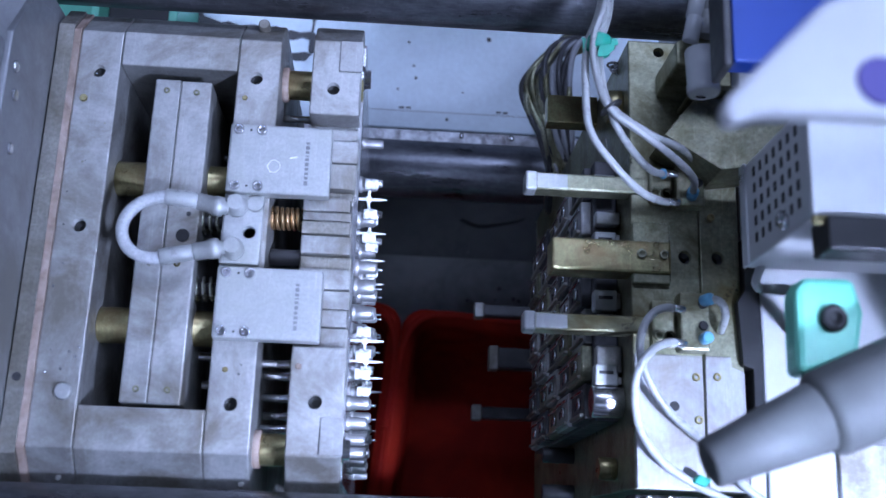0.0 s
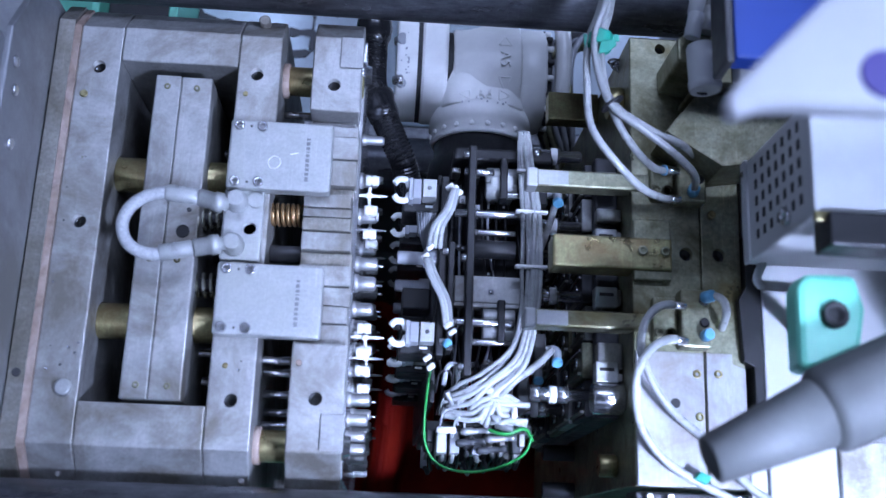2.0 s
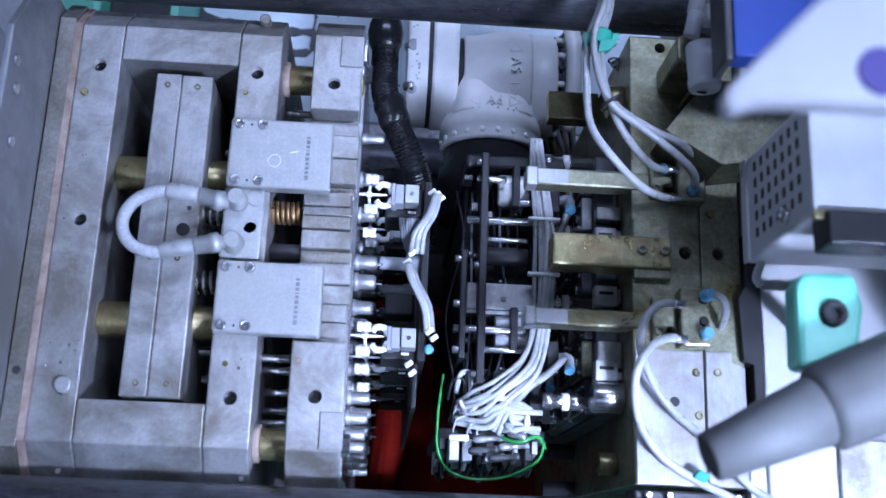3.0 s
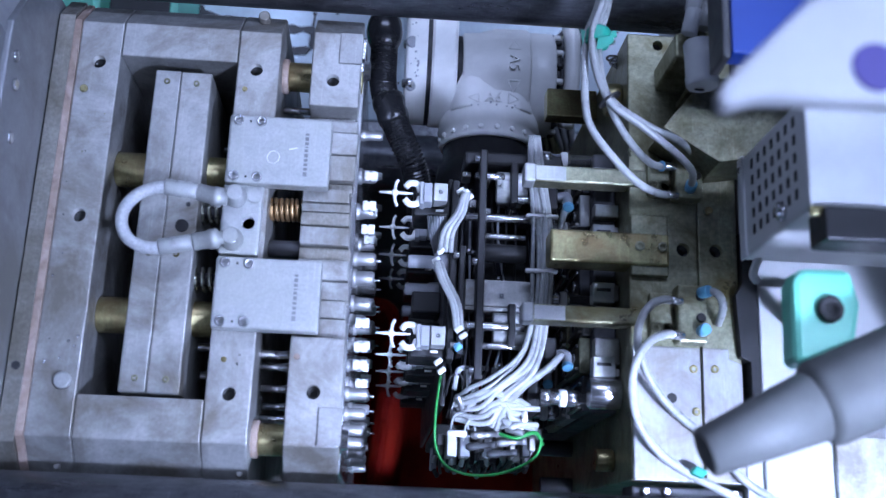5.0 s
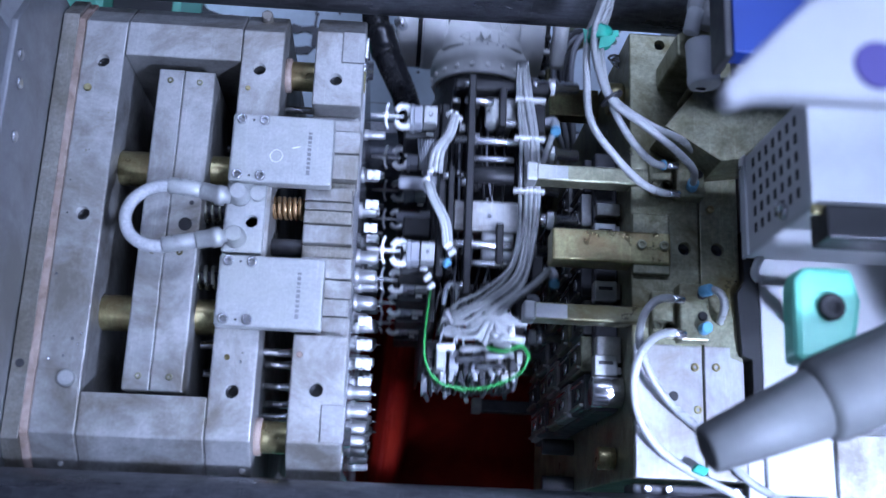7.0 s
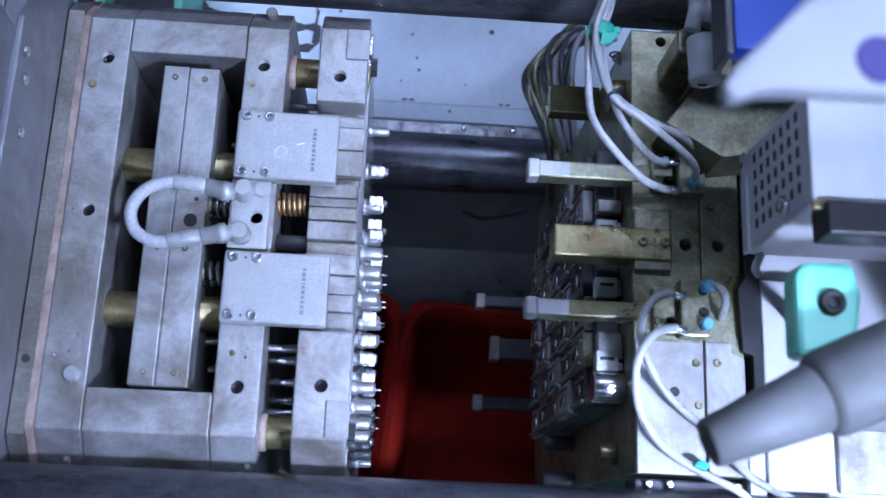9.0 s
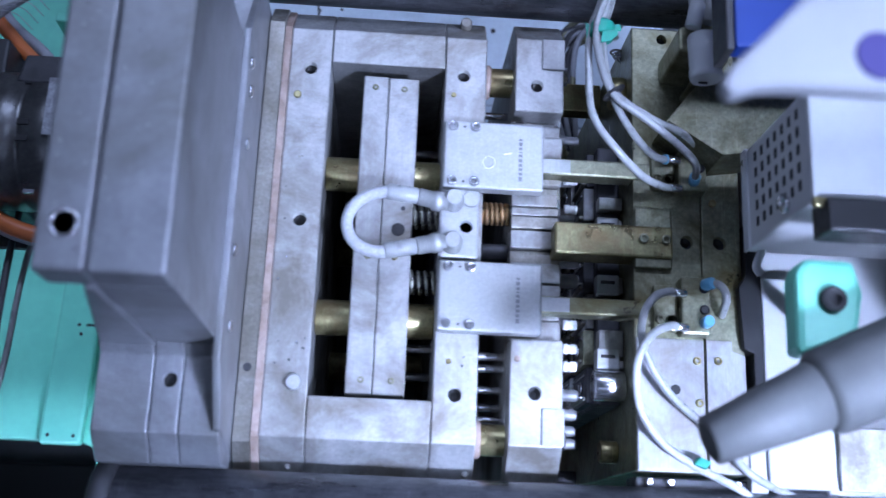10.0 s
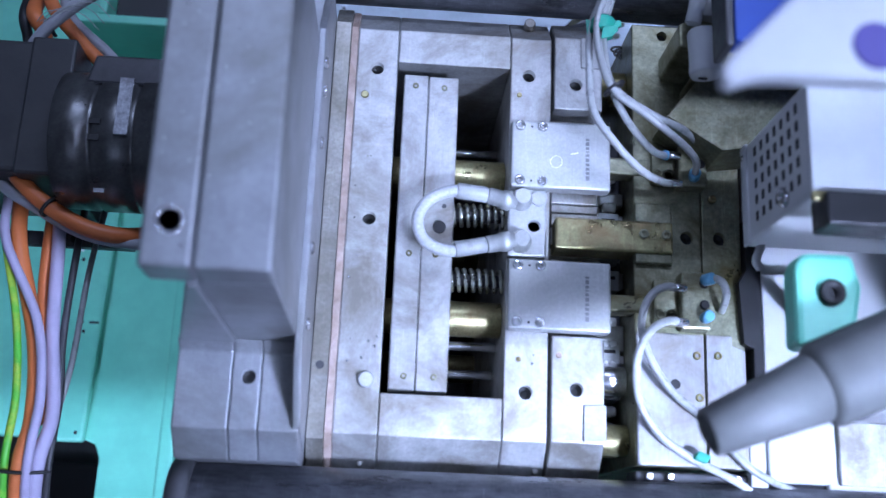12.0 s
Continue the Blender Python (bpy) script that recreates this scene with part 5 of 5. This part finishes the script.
def gripper():
    g = thing("gripper_tool", "black multi-gripper tool with white air hoses", "gripper")
    # upright carrier plates across the tool
    for x, y0, y1, t in ((0.090, 0.030, 0.332, 0.010), (0.066, 0.060, 0.20, 0.008)):
        plate = part("carrier_plate", box(x - t / 2, x + t / 2, y0, y1, 0.74, 1.435, 0.002), BLACK, g, "black carrier plate")
        for y in (y0 + 0.012, (y0 + y1) / 2, y1 - 0.012):
            part("screw", rod((x - 0.012, y, 1.428), (x + 0.004, y, 1.428), 0.005, 10), CHROME, plate)
    part("rear_arch", box(0.066, 0.20, 0.318, 0.336, 0.85, 1.415, 0.004), BLACK, g)
    part("core_box", box(0.072, 0.165, 0.14, 0.318, 0.80, 1.34, 0.004), BLACK, g)
    part("slide_rail", box(0.072, 0.160, 0.128, 0.164, 1.35, 1.405, 0.002), STEEL, g, "bright aluminium slide rail")
    part("slide_rail", box(0.072, 0.158, 0.122, 0.127, 1.36, 1.41, 0.001), STEEL, g)
    part("long_frame", box(0.160, 0.176, 0.0, 0.33, 0.76, 1.38, 0.003), BLACK, g)
    for y in (0.29, 0.10):
        part("cylinder_block", joined(box(0.115, 0.150, y - 0.016, y + 0.016, 1.36, 1.415, 0.004), rod((0.110, y - 0.01, 1.405), (0.152, y - 0.01, 1.405), 0.011, 16), rod((0.110, y + 0.01, 1.405), (0.152, y + 0.01, 1.405), 0.011, 16)), STEEL_FINE, g, "bright aluminium air cylinder")
        part("black_yoke", box(0.128, 0.138, y - 0.026, y + 0.03, 1.40, 1.424, 0.002), BLACK, g)
    for y, x0, x1, r in ((0.243, 0.068, 0.165, 0.0052), (0.218, 0.09, 0.15, 0.004), (0.196, 0.09, 0.15, 0.012), (0.100, 0.055, 0.150, 0.0055), (0.075, 0.09, 0.15, 0.004), (0.30, 0.08, 0.12, 0.005), (0.27, 0.13, 0.17, 0.005)):
        part("guide_rod", rod((x0, y, 1.418), (x1, y, 1.418), r, 16), CHROME if r < 0.01 else BLACK, g)
    # probes on the fixed side, four deep
    for z in (1.405, 1.245, 1.09, 0.93):
        for y in (0.333, 0.142, 0.016, 0.235):
            pr = part("probe", lathe((0.172, y, z), (0.240 if y > 0.02 else 0.262, y, z), [(0, 0.011), (0.15, 0.011), (0.17, 0.0085), (0.38, 0.0085), (0.4, 0.011), (0.55, 0.011), (0.57, 0.008), (0.95, 0.008), (1, 0.0055)], 16), CHROME, g)
            part("white_ring", rod((0.197, y, z), (0.207, y, z), 0.0112, 16), WHITE, pr)
        for y in (0.28, 0.07):
            part("clamp_block", box(0.176, 0.192, y - 0.02, y + 0.02, z - 0.02, z + 0.012, 0.002), BLACK, g)
            part("elbow", tube([(0.192, y, z), (0.205, y, z + 0.005), (0.206, y - 0.014, z + 0.012)], 0.0065, 10, 5), GREYCABLE, g)
            part("collet", rod((0.206, y - 0.013, z + 0.011), (0.206, y - 0.019, z + 0.015), 0.0075, 12), BLUEFIT, g, "blue push fitting")
    # air hoses over the top
    z = 1.43
    random.seed(77)
    for k in range(6):
        o = 0.0056 * k
        j = [random.uniform(-0.004, 0.004) for _ in range(12)]
        part("air_hose", tube([(0.151 + o * 0.4, 0.352 + j[0], z + 0.004), (0.152 + o * 0.6, 0.31, z + j[1]), (0.158 + o * 0.8 + j[2] * 0.5, 0.24, z + j[3]), (0.159 + o * 0.8 + j[4] * 0.5, 0.17, z + j[5]), (0.157 + o * 0.75, 0.115, z),
                               (0.144 + o * 0.6 + j[6], 0.066 - o * 0.7, z + 0.004 + j[7]), (0.112 + o * 0.4 + j[8], 0.034 - o * 0.9, z + 0.006 + j[9]), (0.082 + o * 0.8, 0.020 - o * 1.5 + j[10], z), (0.066 + j[11], 0.012 - o, z - 0.02)], random.choice((0.0028, 0.0034, 0.004)), 8), HOSE, g, "milky white air hose")
    for y in (0.300, 0.245, 0.172):
        part("hose_tie", box(0.148, 0.190, y - 0.002, y + 0.002, z - 0.004, z + 0.007, 0.001), WHITE, g)
    part("air_hose", tube([(0.203, 0.262, 1.41), (0.195, 0.235, 1.42), (0.186, 0.205, 1.40)], 0.0045, 8), HOSE, g)
    part("air_hose", tube([(0.198, 0.068, z), (0.176, 0.046, z + 0.003), (0.150, 0.026, z + 0.004), (0.125, 0.0, z - 0.005), (0.11, -0.01, z - 0.02)], 0.0048, 8), HOSE, g)
    random.seed(21)
    for k in range(9):
        y0 = 0.004 - 0.004 * k
        part("short_hose", tube([(0.080 + 0.006 * k, y0 + random.uniform(-0.012, 0.012), z - 0.01), (0.102 + 0.004 * k, y0 + 0.008 + random.uniform(-0.01, 0.01), z + 0.004),
                                 (0.135 + random.uniform(-0.01, 0.01), y0 + 0.006, z - 0.002), (0.165 + random.uniform(-0.02, 0.006), y0 + random.uniform(-0.006, 0.012), z - 0.012)], 0.0036, 8, 6), HOSE, g)
    for k in range(12):
        p = Vector((random.uniform(0.065, 0.155), random.uniform(-0.04, 0.012), z - 0.012 + random.uniform(-0.012, 0.006)))
        q = Vector((random.uniform(-1, 1), random.uniform(-1, 1), 0.3)).normalized() * 0.012
        part("fitting", rod(p - q, p + q, 0.0040, 12, 0.0012), (WHITE, PIN, STEEL_FINE)[k % 3], g)
    random.seed(55)
    for k in range(10):
        x = 0.060 + 0.010 * k + random.uniform(-0.003, 0.003)
        part("thin_wire", tube([(x, 0.30, 1.36), (x + random.uniform(-0.01, 0.01), 0.22, 1.395), (x + random.uniform(-0.015, 0.015), 0.12, 1.39), (x + random.uniform(-0.01, 0.01), 0.03, 1.38), (x, -0.01, 1.36)], 0.0018, 6, 5), random.choice((BLACK, GREYCABLE, BLACK)), g)
    for k in range(44):
        x, y = random.uniform(0.064, 0.165), random.uniform(0.03, 0.31)
        h = random.uniform(1.375, 1.412)
        w = random.uniform(0.007, 0.015)
        bl = part("small_block", box(x, x + w, y, y + random.uniform(0.005, 0.013), h - 0.03, h, 0.001), random.choice((BLACK, BLACK, GREYCABLE, STEEL, DARK, PIN, BLACK)), g)
        part("screw", rod((x + w / 2, y + 0.004, h), (x + w / 2, y + 0.004, h + 0.002), 0.0022, 8, 0.0003), CHROME, bl)
    # connector cluster at the front of the tool
    part("front_plate", box(0.042, 0.180, -0.035, -0.020, 1.10, 1.38, 0.003), BLACK, g)
    random.seed(31)
    for k in range(4):
        zz = 1.400 - 0.062 * k
        for j in range(9):
            x = 0.048 + 0.0145 * j + random.uniform(-0.004, 0.004)
            y = -0.046 - random.uniform(0, 0.020)
            cb = part("connector_block", box(x, x + random.uniform(0.006, 0.013), y, -0.034, zz - random.uniform(0.03, 0.06), zz - random.uniform(0, 0.016), 0.0015),
                      random.choice((BLACK, BLACK, MOTOR, GREYCABLE, MOTOR, STEEL)), g)
            part("plug", rod((x + 0.005, y + 0.002, zz - 0.016), (x + 0.005 + random.uniform(-0.008, 0.008), y - 0.009, zz - 0.02 - random.uniform(0, 0.01)), 0.0034, 10), random.choice((PIN, HOSE, BLACK, MOTOR)), cb)
    part("bright_block", box(0.056, 0.068, -0.062, -0.034, 1.36, 1.412, 0.0015), STEEL_FINE, g, "bright connector block")
    for k, (x, y) in enumerate(((0.092, -0.050), (0.098, -0.036), (0.118, -0.058), (0.130, -0.044))):
        part("sensor_plug", lathe((x - 0.012, y, 1.410), (x + 0.026, y + 0.004, 1.412), [(0, 0.003), (0.1, 0.0048), (0.4, 0.0048), (0.42, 0.0036), (0.8, 0.0036), (0.82, 0.0046), (1, 0.0042)], 14), PIN if k % 2 else MOTOR, g)
    for k in range(12):
        x, y = random.uniform(0.05, 0.10), random.uniform(-0.045, 0.035)
        w = random.uniform(0.012, 0.024)
        part("clear_loop", tube([(x - w * 0.5, y - 0.012, 1.405), (x - w * 0.3, y + 0.008, 1.417 + random.uniform(-0.01, 0.01)), (x + w * 0.4, y + 0.012, 1.415), (x + w * 0.6, y - 0.006, 1.408)], random.uniform(0.0012, 0.0024), 7, 6), random.choice((HOSE, GREYCABLE, HOSE, BLACK)), g)
    for zz in (1.40,):
        part("green_wire", tube([(0.046, 0.045, zz), (0.041, -0.01, zz), (0.043, -0.05, zz - 0.005), (0.060, -0.074, zz - 0.01), (0.095, -0.082, zz - 0.015), (0.135, -0.076, zz - 0.01), (0.168, -0.058, zz), (0.176, -0.035, zz + 0.01)], 0.0018, 8), GREENWIRE, g, "green wire")
    part("green_wire", tube([(0.115, -0.03, 1.41), (0.14, -0.038, 1.425), (0.165, -0.030, 1.42), (0.178, -0.042, 1.40)], 0.0024, 8), GREENWIRE, g)
    part("tag", prism([(0.1166, -0.0073), (0.1316, -0.0103), (0.1326, -0.0013), (0.1186, 0.0007)], 1.418, 1.4195, "z", 0), TAG, g, "small yellow tag")
    for k in range(14):
        a = random.uniform(0.0, 0.05)
        part("black_wire", tube([(0.05 + 0.009 * k, -0.02, 1.36), (0.055 + 0.009 * k, -0.05 - a * 0.4, 1.33 - a), (0.06 + 0.008 * k, -0.066, 1.25 - a), (0.05 + 0.009 * k, -0.03, 1.14)], 0.0022, 6, 5), BLACK, g)

    # sliding carriage with its eight grippers
    c = part("carriage", joined(box(0.050, 0.060, 0.055, 0.29, 0.74, 1.425, 0.002), box(0.046, 0.052, 0.0, 0.30, 0.76, 1.40, 0.002)), BLACK, g)
    for x, y, zz in [(x, y, z) for x, y in ((-0.006, 0.2655), (-0.002, 0.080)) for z in (1.43, 1.27, 1.115, 0.955)]:
        finger_unit(c, x, y, zz)
        part("black_body", box(x + 0.006, 0.05, y - 0.022, y + 0.018, zz - 0.085, zz - 0.018, 0.003), BLACK, c)
        for dy in (-0.016, -0.004, 0.009):
            part("label_tick", box(0.030, 0.040, y + dy, y + dy + 0.003, zz - 0.0185, zz - 0.0172, 0), (WHITE, STEEL_FINE)[dy > 0], c)
        part("silver_port", rod((x + 0.030, y + 0.010, zz - 0.02), (x + 0.030, y + 0.010, zz - 0.013), 0.004, 10), CHROME, c)
        part("silver_port", rod((x + 0.018, y - 0.01, zz - 0.02), (x + 0.018, y - 0.01, zz - 0.014), 0.005, 10), CHROME, c)
    for zz in (1.405, 1.245, 1.09):
        part("centre_pin", lathe((-0.004, 0.183, zz), (0.058, 0.183, zz), [(0, 0.007), (0.04, 0.0085), (0.55, 0.0085), (0.57, 0.012), (1, 0.012)], 18), GREYCABLE, c, "grey steel centring pin")
        part("lower_pin", rod((-0.004, 0.115, zz - 0.1), (0.052, 0.115, zz - 0.1), 0.008, 16), DARK, c)
        part("valve_pack", box(0.006, 0.046, 0.135, 0.165, zz - 0.14, zz - 0.09, 0.003), BLACK, c)
    for y0, y1 in ((0.262, 0.19), (0.17, 0.09)):
        for k in range(3):
            part("air_hose", tube([(0.064 + 0.003 * k, y0 + 0.004, 1.447), (0.056 + 0.004 * k, (y0 * 2 + y1) / 3, 1.452), (0.040 + 0.006 * k, (y0 + y1 * 2) / 3, 1.448), (0.036 + 0.007 * k, y1, 1.435)] if y0 > 0.2 else
                                  [(0.032 + 0.003 * k, y0 + 0.004, 1.44), (0.038 + 0.004 * k, 0.15, 1.452), (0.054 + 0.004 * k, 0.12, 1.450), (0.060 + 0.004 * k, y1, 1.438)], 0.0034, 8), HOSE, c, "milky white air hose")
    for p in ((0.066, 0.266, 1.445), (0.060, 0.270, 1.44), (0.072, 0.262, 1.44), (0.064, 0.09, 1.44), (0.07, 0.083, 1.435), (0.038, 0.19, 1.435), (0.032, 0.178, 1.435), (0.04, 0.05, 1.43), (0.045, 0.04, 1.425)):
        part("fitting", rod((p[0] - 0.0045, p[1] - 0.003, p[2]), (p[0] + 0.0045, p[1] + 0.0035, p[2] + 0.002), 0.0034, 12, 0.0012), WHITE, c)
    part("blue_collet", rod((0.062, 0.072, 1.432), (0.066, 0.066, 1.436), 0.006, 10), BLUEFIT, c)
    for k in range(7):
        part("thin_wire", tube([(0.02 + 0.004 * k, 0.245, 1.41), (0.025 + 0.003 * k, 0.225, 1.38), (0.04, 0.2, 1.33)], 0.0018, 6, 5), GREYCABLE, c)
    return g, c


# ---------------------------------------------------------------- assembly
setting()
machine_bed()
bins()
BARS = tie_bars()
PLATEN = moving_platen()
CABLES = drive_cables()
HALF, EJECTOR, STRIPPER = moving_half()
PARTS = mouldings()
fixed_half()
water_hoses()
cable_bundle()
fixed_side()
ROBOT_ARM = robot()
TOOL, CARRIAGE = gripper()


def motions():
    closing = ((0, 0), (6.5, 0), (7.0, 0), (9.0, 0.003), (9.1, 0.008), (9.5, 0.1471), (9.8, 0.229), (10, 0.2634), (10.5, 0.2947), (11, 0.3131), (11.5, 0.3286), (12, 0.3485))
    for ob in (PLATEN, CABLES, HALF, *BARS):
        walk(ob, [(t, pose(x, 0, 0)) for t, x in closing])
    lag = ((0, 0), (9.0, 0), (10, -0.0025), (10.5, -0.0026), (11, -0.0026), (11.5, -0.0176), (12, -0.0369))
    for ob in (EJECTOR, STRIPPER):
        walk(ob, [(t, pose(x, 0, 0)) for t, x in lag])
    entry = ((0, -0.034, 1.10), (0.3, -0.033, 0.76), (0.6, -0.032, 0.53), (0.8, -0.031, 0.415), (1.0, -0.030, 0.335), (1.5, -0.022, 0.136), (1.8, -0.018, 0.036), (2.0, -0.017, 0.011), (2.2, -0.008, 0.003), (2.5, 0, 0),
             (6.0, 0, 0), (6.2, -0.002, 0.001), (6.5, -0.014, 0.010), (6.7, -0.018, 0.035), (7.0, -0.021, 0.108), (7.2, -0.023, 0.181), (7.5, -0.027, 0.31), (7.8, -0.031, 0.47), (8.2, -0.034, 0.80), (8.6, -0.034, 1.10), (12, -0.034, 1.15))
    for ob in (ROBOT_ARM, TOOL):
        walk(ob, [(t, pose(x, y, 0)) for t, x, y in entry])
    slide = ((0, 0), (2.7, 0), (2.8, -0.004), (3.0, -0.040), (3.2, -0.0425), (4.2, -0.0425), (4.3, -0.036), (4.5, -0.006), (4.7, 0), (12, 0))
    walk(CARRIAGE, [(t, pose(x, 0, 0)) for t, x in slide])
    for ob, (x, y, z) in zip(PARTS, SPOTS):
        reach = 0.036
        rows = [(0, 0, 0), (4.2, 0, 0), (4.3, 0.0065, 0), (4.5, 0.031, 0), (4.7, reach, 0), (6.0, reach, 0)]
        rows += [(t, reach + dx, dy) for t, dx, dy in entry if t > 6.0]
        walk(ob, [(t, pose(SX * x + dx, SY * y + dy, z)) for t, dx, dy in rows])


motions()
